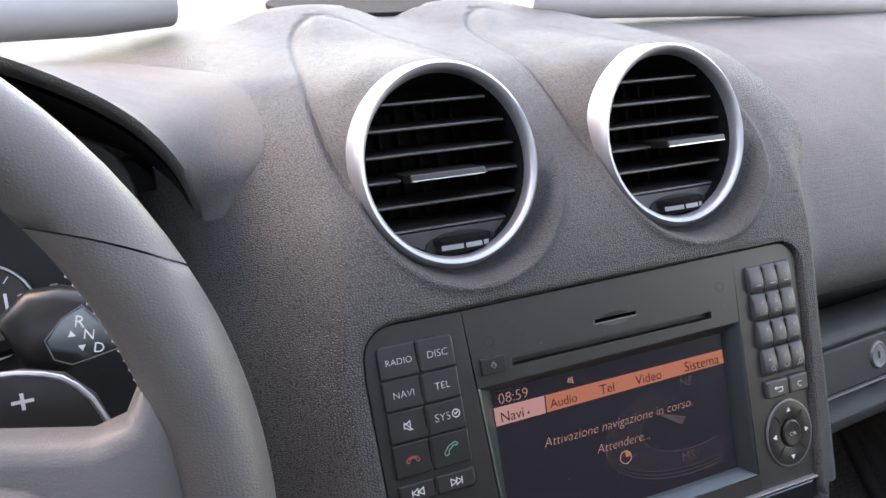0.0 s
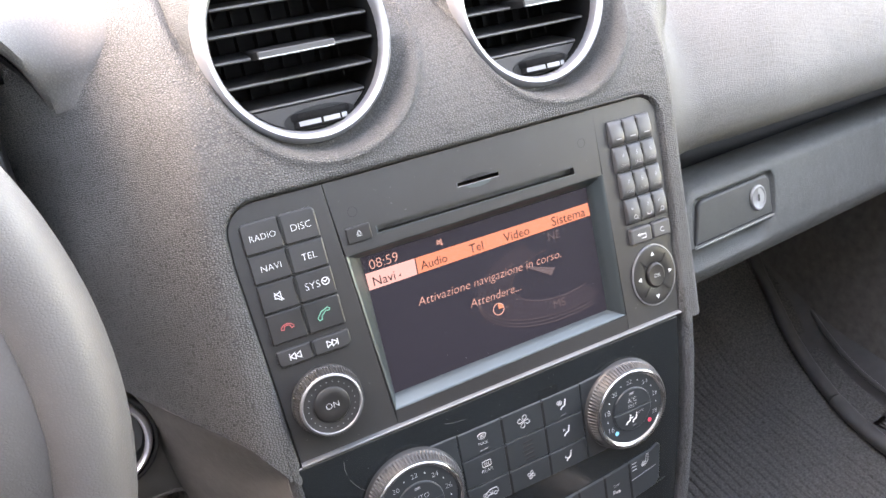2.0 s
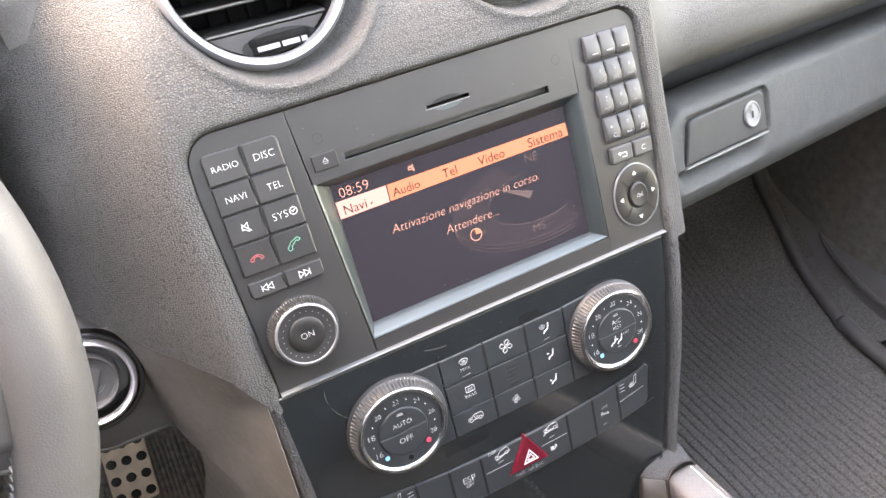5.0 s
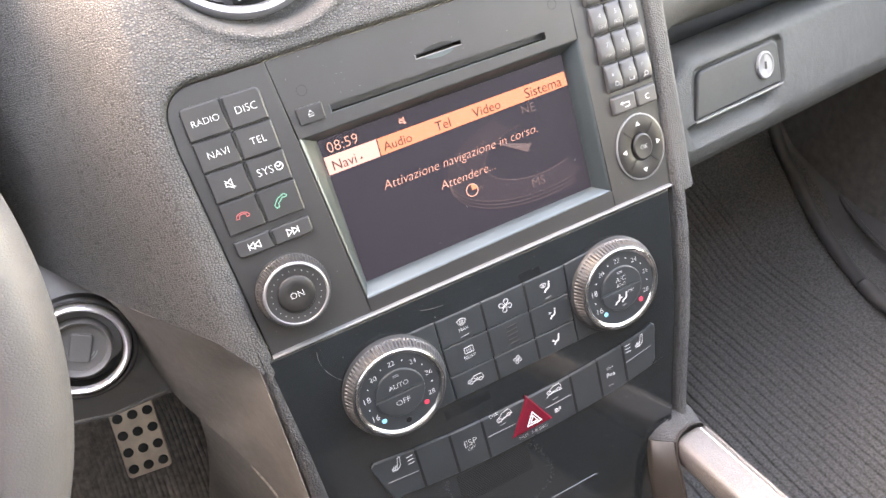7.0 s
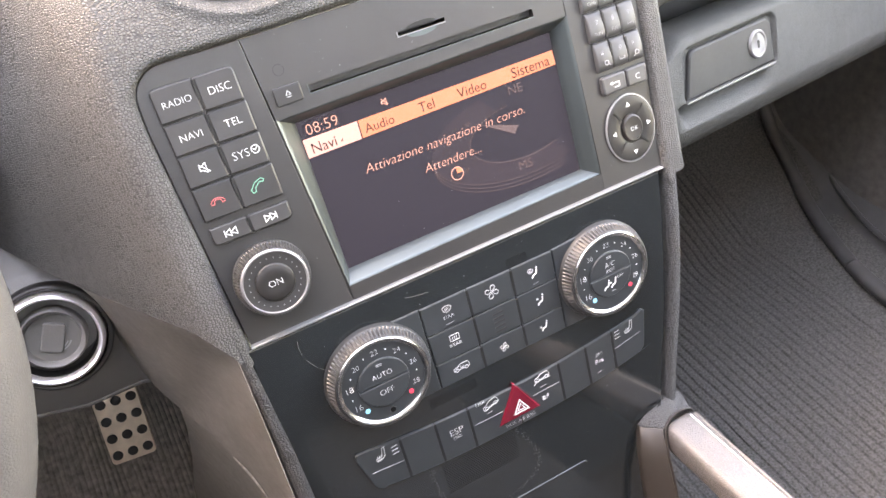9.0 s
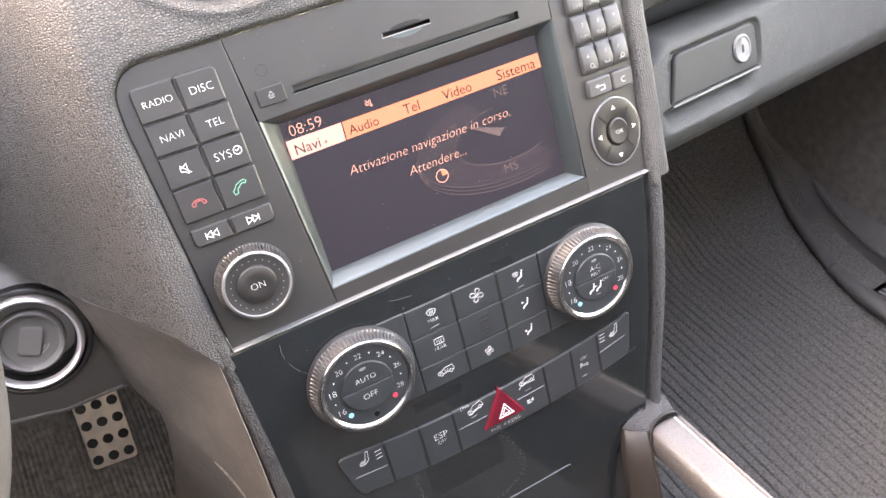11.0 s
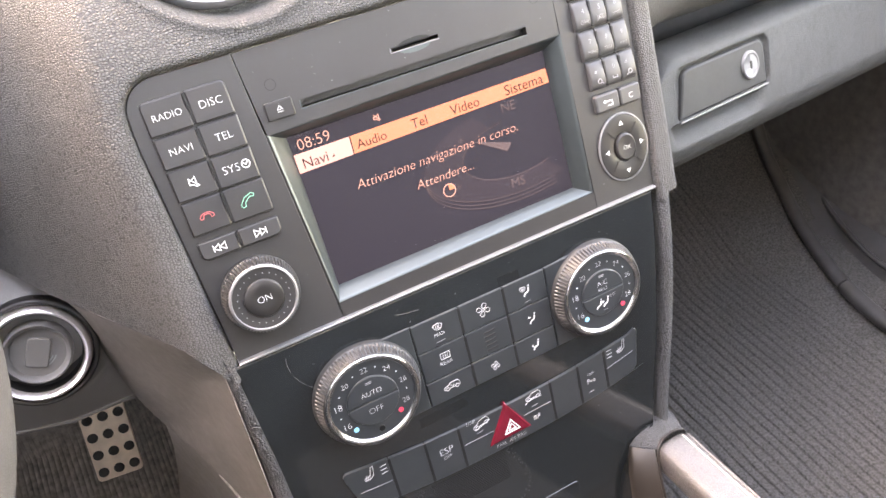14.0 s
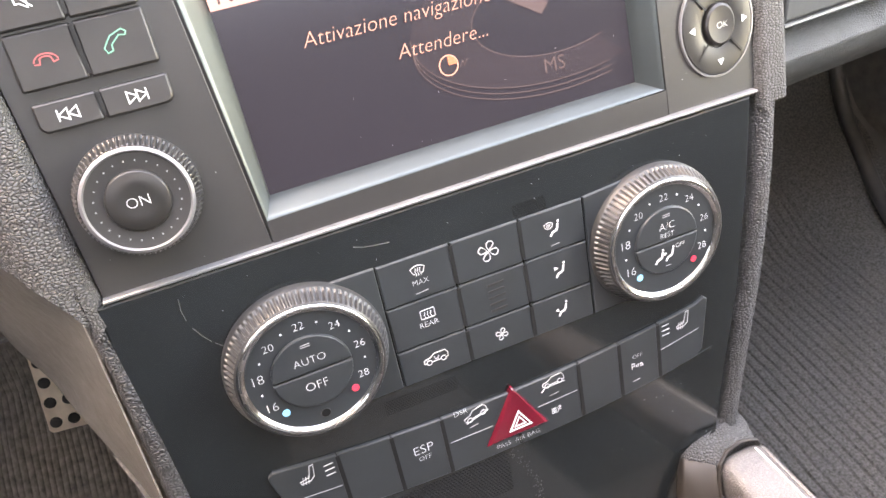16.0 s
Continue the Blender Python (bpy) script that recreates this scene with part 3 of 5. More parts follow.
part("card_slot_edge", ribbon(bmesh.new(), [[(cx0, cz1), (cx0, cz0), (cx1, cz0)]], -0.0003, 0.0005), M_STRIP, unit)
for x, z in ((-0.0748, 0.1347), (0.0773, 0.1369)):
    part("cover_plug", ribbon(bmesh.new(), [arc(x, z, 0.0027, 0, 360, 20)], -0.0001, 0.0003), M_DARK, unit)
ej = part("eject_key", slab(bmesh.new(), rounded(-0.0814, -0.0673, 0.1178, 0.1267, 0.0009), -0.0016, 0.004, 0.0005), M_KEY, unit)
part("legend", ribbon(bmesh.new(), [[(-0.0757, 0.1222), (-0.0743, 0.1242), (-0.0729, 0.1222), (-0.0757, 0.1222)], [(-0.0757, 0.1212), (-0.0729, 0.1212)]], -0.0016, 0.0004), M_WHITE, ej)
part("bezel_gap", slab(bmesh.new(), [(-0.0852, 0.1118), (-0.0792, 0.0052), (-0.0774, 0.0052), (-0.0773, 0.0155), (-0.0840, 0.1118)], 0.0005, 0.006, 0.0001), M_DARK, unit)
# sloping bezel round the display
for k, name in enumerate(("top", "right", "bottom", "left")):
    a, b = OUT[k], OUT[(k + 1) % 4]
    c, d = INN[(k + 1) % 4], INN[k]
    bb = bmesh.new()
    rows = [[(a[0], 0.0, a[1]), (b[0], 0.0, b[1])]]
    for t, y in ((0.08, 0.0002), (0.2, 0.0012), (0.6, 0.0045), (1.0, DISP_Y + 0.001)):
        rows.append([(a[0] + (d[0] - a[0]) * t, y, a[1] + (d[1] - a[1]) * t), (b[0] + (c[0] - b[0]) * t, y, b[1] + (c[1] - b[1]) * t)])
    rows.append([(d[0], DISP_Y + 0.004, d[1]), (c[0], DISP_Y + 0.004, c[1])])
    loops(bb, rows, False, False, False)
    part("bezel_side", bb, M_BEZEL, unit, "grey sloping bezel beside the display")
# rounded bar below the display
bm = bmesh.new()
rows = []
for t in range(9):
    a = radians(90 * t / 8)
    z0 = 0.0156 - 0.0106 * t / 8
    y0 = -0.0006 + 0.0005 * (1 - math.cos(a))
    rows.append([(-0.0776, y0, z0), (0.0906, y0, z0 + 0.0022 * (1 - t / 8))])
rows.append([(-0.0776, 0.02, 0.0050), (0.0906, 0.02, 0.0050)])
loops(bm, rows, False, False, False)
part("lower_bar", bm, M_FACE, unit)
# display
disp = part("display", plate(bmesh.new(), [(-0.0745, 0.0222), (0.0820, 0.0222), (0.0810, 0.1076), (-0.0745, 0.1076)], DISP_Y, 0.002), M_SCREEN, unit, "lit dark display with orange menu bar")
DY = DISP_Y - 0.0004
part("menu_bar", plate(bmesh.new(), [(-0.0434, 0.0874), (0.0806, 0.0888), (0.0800, 0.0972), (-0.0431, 0.0970)], DY), M_LCD_ORANGE, disp)
part("active_tab", plate(bmesh.new(), [(-0.0736, 0.0870), (-0.0434, 0.0873), (-0.0431, 0.0970), (-0.0738, 0.0970)], DY), M_LCD_PALE, disp)
for txt, x, z, w, m in (("08:59", -0.0615, 0.1013, 0.0176, M_LCD_WHITE), ("Attivazione navigazione in corso.", 0.0036, 0.0702, 0.1010, M_LCD_WHITE), ("Attendere...", 0.0035, 0.0590, 0.0360, M_LCD_WHITE)):
    writing("screen_text", txt, x, z, w, DY, m, disp, shear=0.0 if txt[0] == "0" else 0.20, weight=-0.016)
for txt, x, z, w in (("Navi", -0.0637, 0.0913, 0.0135), ("Audio", -0.0317, 0.0917, 0.0172), ("Tel", -0.0032, 0.0922, 0.0094), ("Video", 0.0253, 0.0922, 0.0182), ("Sistema", 0.0640, 0.0926, 0.0254)):
    writing("screen_text", txt, x, z, w, DY - 0.0004, M_LCD_BLACK, disp, weight=-0.002)
part("screen_symbol", ribbon(bmesh.new(), [[(-0.0272, 0.1010), (-0.0258, 0.1010), (-0.0243, 0.0998), (-0.0243, 0.1034), (-0.0258, 0.1022), (-0.0272, 0.1022), (-0.0272, 0.1010)], [(-0.0270, 0.1036), (-0.0236, 0.1000)]], DY, 0.0004), M_LCD_WHITE, disp)
part("progress_ring", ribbon(bmesh.new(), [arc(0.0037, 0.0497, 0.0037, 0, 360, 28)], DY, 0.0005), M_LCD_WHITE, disp)
part("progress_sector", plate(bmesh.new(), [(0.0037, 0.0497)] + arc(0.0037, 0.0497, 0.0036, 90, 0, 8), DY), M_LCD_ORANGE, disp)
part("tab_mark", plate(bmesh.new(), [(-0.0548, 0.0898), (-0.0534, 0.0898), (-0.0534, 0.0912)], DY - 0.0004), M_LCD_BLACK, disp)
part("tab_shadow", plate(bmesh.new(), [(-0.0434, 0.0874), (-0.0428, 0.0875), (-0.0425, 0.0969), (-0.0431, 0.0970)], DY - 0.0003), M_LCD_BLACK, disp)
# faint compass rose behind the message
CX, CZ = 0.0500, 0.0600
bm = bmesh.new()
loops(bm, [[(CX + rx * math.cos(radians(a)), DISP_Y - k, CZ + rz * math.sin(radians(a))) for a in range(112, 301, 4)] for rx, rz, k in ((0.0590, 0.0270, 0.0002), (0.0590, 0.0270, 0.00025), (0.0345, 0.0165, 0.00025), (0.0345, 0.0165, 0.0002))], False, False, False)
part("compass_ring", bm, M_LCD_DIM, disp)
part("compass_edge", ribbon(bmesh.new(), [[(x, z - d) for x, z in arc(CX, CZ, 0.0590, 176, 292, 30, 0.458)] for d in (0.0, 0.0022, 0.0044)] + [arc(CX, CZ, 0.0345, 100, 305, 40, 0.478)], DISP_Y - 0.0003, 0.0003), M_LCD_RING, disp)
part("compass_needle", plate(bmesh.new(), [(0.0247, 0.0713), (0.0446, 0.0590), (0.0484, 0.0631)], DISP_Y - 0.0004), M_LCD_RING, disp)
for txt, x, z, w in (("NE", 0.0515, 0.0838, 0.0090), ("MS", 0.0470, 0.0395, 0.0090)):
    writing("screen_text", txt, x, z, w, DISP_Y - 0.0004, M_LCD_RING, disp, weight=0.0)
for line in ([(0.0080, 0.0480), (0.0096, 0.0502), (0.0098, 0.0482), (0.0114, 0.0504)], [(0.0160, 0.0746), (0.0176, 0.0730), (0.0180, 0.0752), (0.0196, 0.0736)]):
    part("compass_mark", ribbon(bmesh.new(), [line], DISP_Y - 0.0004, 0.0004), M_LCD_RING, disp)

# function keys
FUNCTION_KEYS = [("RADIO", 0), ("DISC", 1), ("NAVI", 0), ("TEL", 1), ("mute", 0), ("SYS", 1), ("hang", 0), ("call", 1), ("prev", 0), ("next", 1)]
ROWS_Z = [(0.1272, 0.1438), (0.1111, 0.1265), (0.0946, 0.1104), (0.0767, 0.0938), (0.0636, 0.0729)]
COLS_X = [(-0.1355, -0.1150), (-0.1143, -0.0950)]
for k, (txt, col) in enumerate(FUNCTION_KEYS):
    z0, z1 = ROWS_Z[k // 2]
    x0, x1 = COLS_X[col]
    x0, x1 = x0 + 0.0003 * (k // 2) * (col == 0), x1 + 0.0005 * (k // 2) * (col == 1)
    corner = (0, 0, 0, 1) if k == 0 else (0, 0, 1, 0) if k == 1 else (1, 0, 0, 0) if k == 8 else (0, 1, 0, 0) if k == 9 else (0, 0, 0, 0)
    bm = bmesh.new()
    pts = rounded(x0, x1, z0, z1, 0.0030, 4, corner)
    # the key's face leans out towards its foot
    slab(bm, pts, -0.0018, 0.004, 0.0008)
    for v in bm.verts:
        if v.co.y < 0:
            v.co.y += 0.0012 * (v.co.z - z0) / (z1 - z0) - 0.0004
    key = part("function_key", bm, M_KEY, unit, "black key with printed legend")
    cx, cz, y = (x0 + x1) / 2, (z0 + z1) / 2, -0.0022
    if txt in ("RADIO", "NAVI", "DISC", "TEL"):
        writing("legend", txt, cx + 0.0004, cz, {"RADIO": 0.0136, "NAVI": 0.0106, "DISC": 0.0108, "TEL": 0.0082}[txt], y, M_WHITE, key)
    elif txt == "SYS":
        writing("legend", "SYS", cx - 0.0021, cz + 0.0002, 0.0082, y, M_WHITE, key)
        part("legend", ribbon(bmesh.new(), [arc(cx + 0.0053, cz + 0.0004, 0.0020, 0, 360, 18), [(cx + 0.0042, cz + 0.0010), (cx + 0.0051, cz), (cx + 0.0065, cz + 0.0014)]], y, 0.0004), M_WHITE, key)
    elif txt == "mute":
        part("legend", ribbon(bmesh.new(), [[(cx - 0.0020, cz - 0.0010), (cx - 0.0008, cz - 0.0010), (cx + 0.0012, cz - 0.0024), (cx + 0.0012, cz + 0.0024), (cx - 0.0008, cz + 0.0010), (cx - 0.0020, cz + 0.0010), (cx - 0.0020, cz - 0.0010)], [(cx - 0.0020, cz + 0.0022), (cx + 0.0024, cz - 0.0024)]], y, 0.0004), M_WHITE, key)
    elif txt == "hang":
        part("legend", ribbon(bmesh.new(), [arc(cx, cz - 0.0012, 0.0036, 10, 170, 12, 0.75), [(cx - 0.0036, cz - 0.0012), (cx - 0.0020, cz - 0.0014), (cx - 0.0016, cz)] + arc(cx, cz - 0.0002, 0.0018, 160, 20, 6, 0.5) + [(cx + 0.0020, cz - 0.0014), (cx + 0.0036, cz - 0.0010)]], y, 0.0004), M_REDPRINT, key)
    elif txt == "call":
        part("legend", ribbon(bmesh.new(), [[(cx - 0.0034, cz - 0.0028), (cx - 0.0040, cz - 0.0012), (cx - 0.0014, cz + 0.0020), (cx + 0.0024, cz + 0.0034), (cx + 0.0036, cz + 0.0024), (cx + 0.0030, cz + 0.0014), (cx + 0.0012, cz + 0.0018), (cx - 0.0016, cz - 0.0006), (cx - 0.0018, cz - 0.0024), (cx - 0.0034, cz - 0.0028)]], y, 0.0004), M_GREEN, key)
    else:
        s = -1 if txt == "prev" else 1
        lines = [[(cx + s * 0.0030, cz - 0.0018), (cx + s * 0.0030, cz + 0.0018)]]
        for o in (-0.0030, 0.0000):
            lines.append([(cx + s * o, cz - 0.0018), (cx + s * o, cz + 0.0018), (cx + s * (o + 0.0030), cz), (cx + s * o, cz - 0.0018)])
        part("legend", ribbon(bmesh.new(), lines, y, 0.0004), M_WHITE, key)
    if col == 0:
        part("key_gap", box(bmesh.new(), x1 - 0.0002, x1 + 0.0010, -0.0019, 0.003, z0 + 0.0016, z1 - 0.0008), M_DARK, key)


def knurled(bm, cx, cz, profile, teeth, depth, lo, hi):
    """A turned knob whose rings lo to hi carry fine teeth."""
    seg = teeth * 4
    rings = []
    for i, (r, y) in enumerate(profile):
        row = []
        for k in range(seg):
            a = 2 * math.pi * k / seg
            rr = r - (depth if (lo <= i <= hi and k % 4 in (2, 3)) else 0)
            row.append((cx + rr * math.cos(a), y, cz + rr * math.sin(a)))
        rings.append(row)
    return loops(bm, rings, False, False)


KX, KZ = -0.1141, 0.0377
vol = part("volume_knob", knurled(bmesh.new(), KX, KZ, [(0.0200, 0.002), (0.0200, -0.0030), (0.0198, -0.0042), (0.0184, -0.0098), (0.0178, -0.0102), (0.0170, -0.0100)], 72, 0.0009, 2, 3), M_KNURL, unit, "knurled black volume knob with silver ring")
part("knob_ring", lathe(bmesh.new(), KX, KZ, [(0.0177, -0.0096), (0.0173, -0.0108), (0.0164, -0.0110), (0.0158, -0.0100)], 64, 1.0, False, False), M_STRIP, vol)
part("knob_face", lathe(bmesh.new(), KX, KZ, [(0.0160, -0.0102), (0.0106, -0.0096)], 64), M_FACE, vol)
for k in range(24):
    a = 2 * math.pi * k / 24
    part("dot", plate(bmesh.new(), arc(KX + 0.0131 * math.cos(a), KZ + 0.0131 * math.sin(a), 0.00030, 0, 300, 5), -0.0104), M_GREYPRINT, vol)
cap = part("push_button", lathe(bmesh.new(), KX, KZ, [(0.0102, -0.0088), (0.0101, -0.0104), (0.0094, -0.0110), (0.005, -0.0106), (0.001, -0.0104)], 48), M_KEY, vol)
writing("legend", "ON", KX, KZ, 0.0072, -0.0113, M_WHITE, cap)

# telephone keypad
WORDS = (("", "", ""), ("GHI", "JKL", "MNO"), ("PQRS", "TUV", "WXYZ"), ("*", "0", "#"))
for r, (z0, z1, x0, x1) in enumerate(((0.1288, 0.1450, 0.0972, 0.1300), (0.1117, 0.1284, 0.0984, 0.1314), (0.0942, 0.1113, 0.0998, 0.1327), (0.0766, 0.0938, 0.1014, 0.1340))):
    for c in range(3):
        w = (x1 - x0) / 3
        a, b = x0 + w * c + 0.0002, x0 + w * (c + 1) - 0.0002
        rows = []
        for u in (0.0, 0.06, 0.2, 0.4, 0.6, 0.8, 0.92, 1.0):
            z = z1 - (z1 - z0 - 0.0003) * u
            y = -0.0012 - 0.0017 * math.sin(math.pi * (0.10 + 0.72 * u)) - 0.0010 * u + 0.0016 * smoothstep(0.88, 1.0, u) + 0.0006 * smoothstep(0.06, 0.0, u)
            rows.append([(a, 0.004, z), (a, y + 0.0007, z), (a + 0.0003, y + 0.0002, z), (a + 0.0012, y, z), (b - 0.0012, y, z), (b - 0.0003, y + 0.0002, z), (b, y + 0.0007, z), (b, 0.004, z)])
        nk = part("number_key", loops(bmesh.new(), rows), M_NUMBER, unit, "rounded black telephone key")
        mx, mz = (a + b) / 2, (z0 + z1) / 2
        if c:
            part("key_gap", slab(bmesh.new(), rounded(a - 0.0009, a + 0.0005, z0 + 0.0010, z1 - 0.0014, 0.0006, 2), -0.0034, 0.0, 0.0002), M_DARK, nk)
        word = WORDS[r][c]
        if r in (1, 2):
            writing("legend", str(3 * r + c + 1), mx, mz + 0.0026, 0, -0.0042, M_GREYPRINT, nk, height=0.0026)
            writing("legend", word, mx, mz - 0.0036, 0.0052, -0.0046, M_GREYPRINT, nk)
        elif r == 3:
            writing("legend", word, mx - 0.0018 * (c - 1) ** 2, mz + 0.0026, 0, -0.0042, M_GREYPRINT, nk, height=0.0024)
            if c == 1:
                part("legend", ribbon(bmesh.new(), [[(mx - 0.0016, mz - 0.0028), (mx - 0.0016, mz - 0.0042), (mx + 0.0016, mz - 0.0042), (mx + 0.0016, mz - 0.0028)]], -0.0046, 0.0004), M_GREYPRINT, nk)
            else:
                f = 1 if c == 0 else -1
                part("legend", ribbon(bmesh.new(), [arc(mx, mz - 0.0034, 0.0013, 0, 360, 14), [(mx + f * 0.0010, mz - 0.0043), (mx + f * 0.0024, mz - 0.0052)]], -0.0046, 0.0004), M_GREYPRINT, nk)
        else:
            part("legend", ribbon(bmesh.new(), [[(mx - 0.0020, mz - 0.0034), (mx + 0.0020, mz - 0.0034)]], -0.0046, 0.0006), M_GREYPRINT, nk)
for a, b, s in ((0.1020, 0.1190, 0), (0.1194, 0.1346, 1)):
    bm = bmesh.new()
    slab(bm, rounded(a, b, 0.0626, 0.0738, 0.0018, 3), -0.0030, 0.004, 0.0013)
    rk = part("return_key" if not s else "clear_key", bm, M_NUMBER, unit)
    cx, cz = (a + b) / 2, 0.0677
    if s:
        writing("legend", "C", cx, cz, 0.0030, -0.0032, M_WHITE, rk, weight=-0.01)
    else:
        part("legend", ribbon(bmesh.new(), [[(cx - 0.003, cz + 0.0010), (cx + 0.003, cz + 0.0010), (cx + 0.003, cz - 0.0016), (cx - 0.0004, cz - 0.0016)], [(cx - 0.0016, cz + 0.0020), (cx - 0.003, cz + 0.0010), (cx - 0.0016, cz + 0.0001)]], -0.0032, 0.0004), M_WHITE, rk)
# direction pad
PX, PZ, PR, PS = 0.1172, 0.0380, 0.0172, 1.19
pad = part("direction_pad", lathe(bmesh.new(), PX, PZ, [(0.0172, 0.002), (0.0172, -0.0006), (0.0166, -0.0013), (0.012, -0.0018), (0.0078, -0.0010), (0.0076, 0.001)], 56, PS), M_KEY, unit, "black direction pad with silver rim")
part("pad_rim", lathe(bmesh.new(), PX, PZ, [(0.0179, 0.001), (0.0178, -0.0012), (0.0172, -0.0013), (0.0170, -0.0004)], 64, PS, False, False), M_STRIP, pad)
okb = part("ok_button", lathe(bmesh.new(), PX + 0.0008, PZ, [(0.0072, 0.001), (0.0071, -0.0020), (0.0062, -0.0027), (0.0010, -0.0022)], 40, PS), M_KEY, pad)
writing("legend", "OK", PX + 0.0010, PZ, 0.0052, -0.0030, M_WHITE, okb)
for a in (0, 90, 180, 270):
    ux, uz = math.cos(radians(a)), math.sin(radians(a))
    c = (PX + 0.0125 * ux, PZ + 0.0125 * PS * uz)
    tri = [(c[0] + 0.0016 * ux, c[1] + 0.0016 * uz), (c[0] - 0.0010 * ux - 0.0015 * uz, c[1] - 0.0010 * uz + 0.0015 * ux), (c[0] - 0.0010 * ux + 0.0015 * uz, c[1] - 0.0010 * uz - 0.0015 * ux)]
    part("arrow_mark", plate(bmesh.new(), tri, -0.0021), M_WHITE, pad)
    b = a + 45
    part("pad_notch", ribbon(bmesh.new(), [[(PX + 0.0082 * math.cos(radians(b)), PZ + 0.0082 * PS * math.sin(radians(b))), (PX + 0.0150 * math.cos(radians(b)), PZ + 0.0150 * PS * math.sin(radians(b)))]], -0.0022, 0.0008), M_DARK, pad)

# ---- climate panel ----
clim = thing("climate_panel", "glossy black climate control panel with two dials", "climate control", CLIMATE)
edge_r = [(0.1335, 0.0022), (0.1322, -0.03), (0.1262, -0.09), (0.1170, -0.14), (0.1120, -0.172), (0.1085, -0.30)]
outline = [(-0.1375, 0.0022), (-0.1395, -0.30)] + edge_r[::-1]
part("panel_plate", slab(bmesh.new(), outline, 0.0, 0.02, 0.0010), M_GLOSS, clim)
bm = loops(bmesh.new(), [[(x, y, z + (0.0004 if x > 0 else 0)) for y, z in ((0.0080, 0.0024), (0.0002, 0.0024), (-0.0003, 0.0027), (-0.0003, 0.0034), (0.0002, 0.0037), (0.0080, 0.0038))] for x in (-0.1340, 0.1368)])
part("bright_strip", bm, M_STRIP, clim, "thin silver strip between radio and climate panel")


def switch(name, pts, label="", y=-0.0008, mat=M_SWITCH):
    return part(name, slab(bmesh.new(), pts, y - 0.0003, 0.004, 0.0006), mat, clim, label)


def icon(parent, lines, y=-0.0014, w=0.00027, mat=M_ICON):
    return part("legend", ribbon(bmesh.new(), lines, y, w), mat, parent)


GX = [(-0.0419, -0.0119), (-0.0110, 0.0180), (0.0189, 0.0476)]
GZ = [(-0.0362, -0.0172), (-0.0566, -0.0367), (-0.0735, -0.0572)]
switch("key_surround", [(-0.0685, -0.0165), (-0.0685, -0.0735), (-0.0425, -0.0735), (-0.0425, -0.0168)])
switch("key_surround", [(0.0482, -0.0170), (0.0482, -0.0735), (0.0690, -0.0735), (0.0690, -0.0155)])


def wind(cx, cz, s=1.0):
    """A windscreen with three rising streams of air."""
    out = [[(cx - 0.0019 * s, cz - 0.0013 * s)] + arc(cx, cz - 0.0022 * s, 0.0042 * s, 132, 48, 8) + [(cx + 0.0019 * s, cz - 0.0013 * s)], [(cx - 0.0019 * s, cz - 0.0013 * s), (cx - 0.0013 * s, cz - 0.0013 * s)], [(cx + 0.0013 * s, cz - 0.0013 * s), (cx + 0.0019 * s, cz - 0.0013 * s)]]
    return out + [stream(cx + d * s, cz - 0.0006 * s, s) for d in (-0.0009, 0.0, 0.0009)]


def stream(cx, cz, s=1.0):
    return [(cx + 0.00022 * s * math.sin(k * 1.6), cz + (k - 2.5) * 0.00062 * s) for k in range(6)]


def fan(cx, cz, r):
    """Four outlined blades."""
    blade = [(0.10, 0.02), (0.34, 0.30), (0.66, 0.44), (0.94, 0.30), (1.0, 0.02), (0.86, -0.22), (0.52, -0.20), (0.10, 0.02)]
    out = []
    for a in (62, 152, 242, 332):
        c, q = math.cos(radians(a)), math.sin(radians(a))
        out.append([(cx + r * (u * c - v * q), cz + r * (u * q + v * c)) for u, v in blade])
    return out


def seat(cx, cz, s=1.0, flip=1):
    p = [(-2.6, -1.6), (0.4, -0.9), (1.4, 3.2), (2.6, 3.4), (2.0, -1.2), (0.6, -2.4), (-2.4, -2.6), (-2.6, -1.6)]
    out = [[(cx + flip * x * s * 0.001, cz + z * s * 0.001) for x, z in p]]
    for d in (-1.8, -0.9, 0.0):
        out.append([(cx + flip * (d - 0.2) * s * 0.001, cz - 3.2 * s * 0.001), (cx + flip * (d + 0.3) * s * 0.001, cz - 0.2 * s * 0.001)])
    return out


def sitter(parent, cx, cz, y=-0.0014, s=1.0):
    """The airflow sign: a small seated shape, drawn solid."""
    part("legend", plate(bmesh.new(), arc(cx + 0.0018 * s, cz + 0.0031 * s, 0.00052 * s, 0, 330, 10), y, 0.0002), M_WHITE, parent)
    part("legend", ribbon(bmesh.new(), [[(cx + 0.0016 * s, cz + 0.0021 * s), (cx + 0.0011 * s, cz - 0.0003 * s), (cx + 0.0006 * s, cz - 0.0009 * s), (cx - 0.0010 * s, cz - 0.0013 * s), (cx - 0.0015 * s, cz - 0.0018 * s), (cx - 0.0022 * s, cz - 0.0030 * s)]], y, 0.00078 * s), M_WHITE, parent)


def arrow(parent, cx, cz, dx, dz, y=-0.0014):
    """A solid arrow head."""
    part("legend", plate(bmesh.new(), [(cx + dx, cz + dz), (cx - dx - dz * 0.8, cz - dz + dx * 0.8), (cx - dx + dz * 0.8, cz - dz - dx * 0.8)], y, 0.0002), M_WHITE, parent)


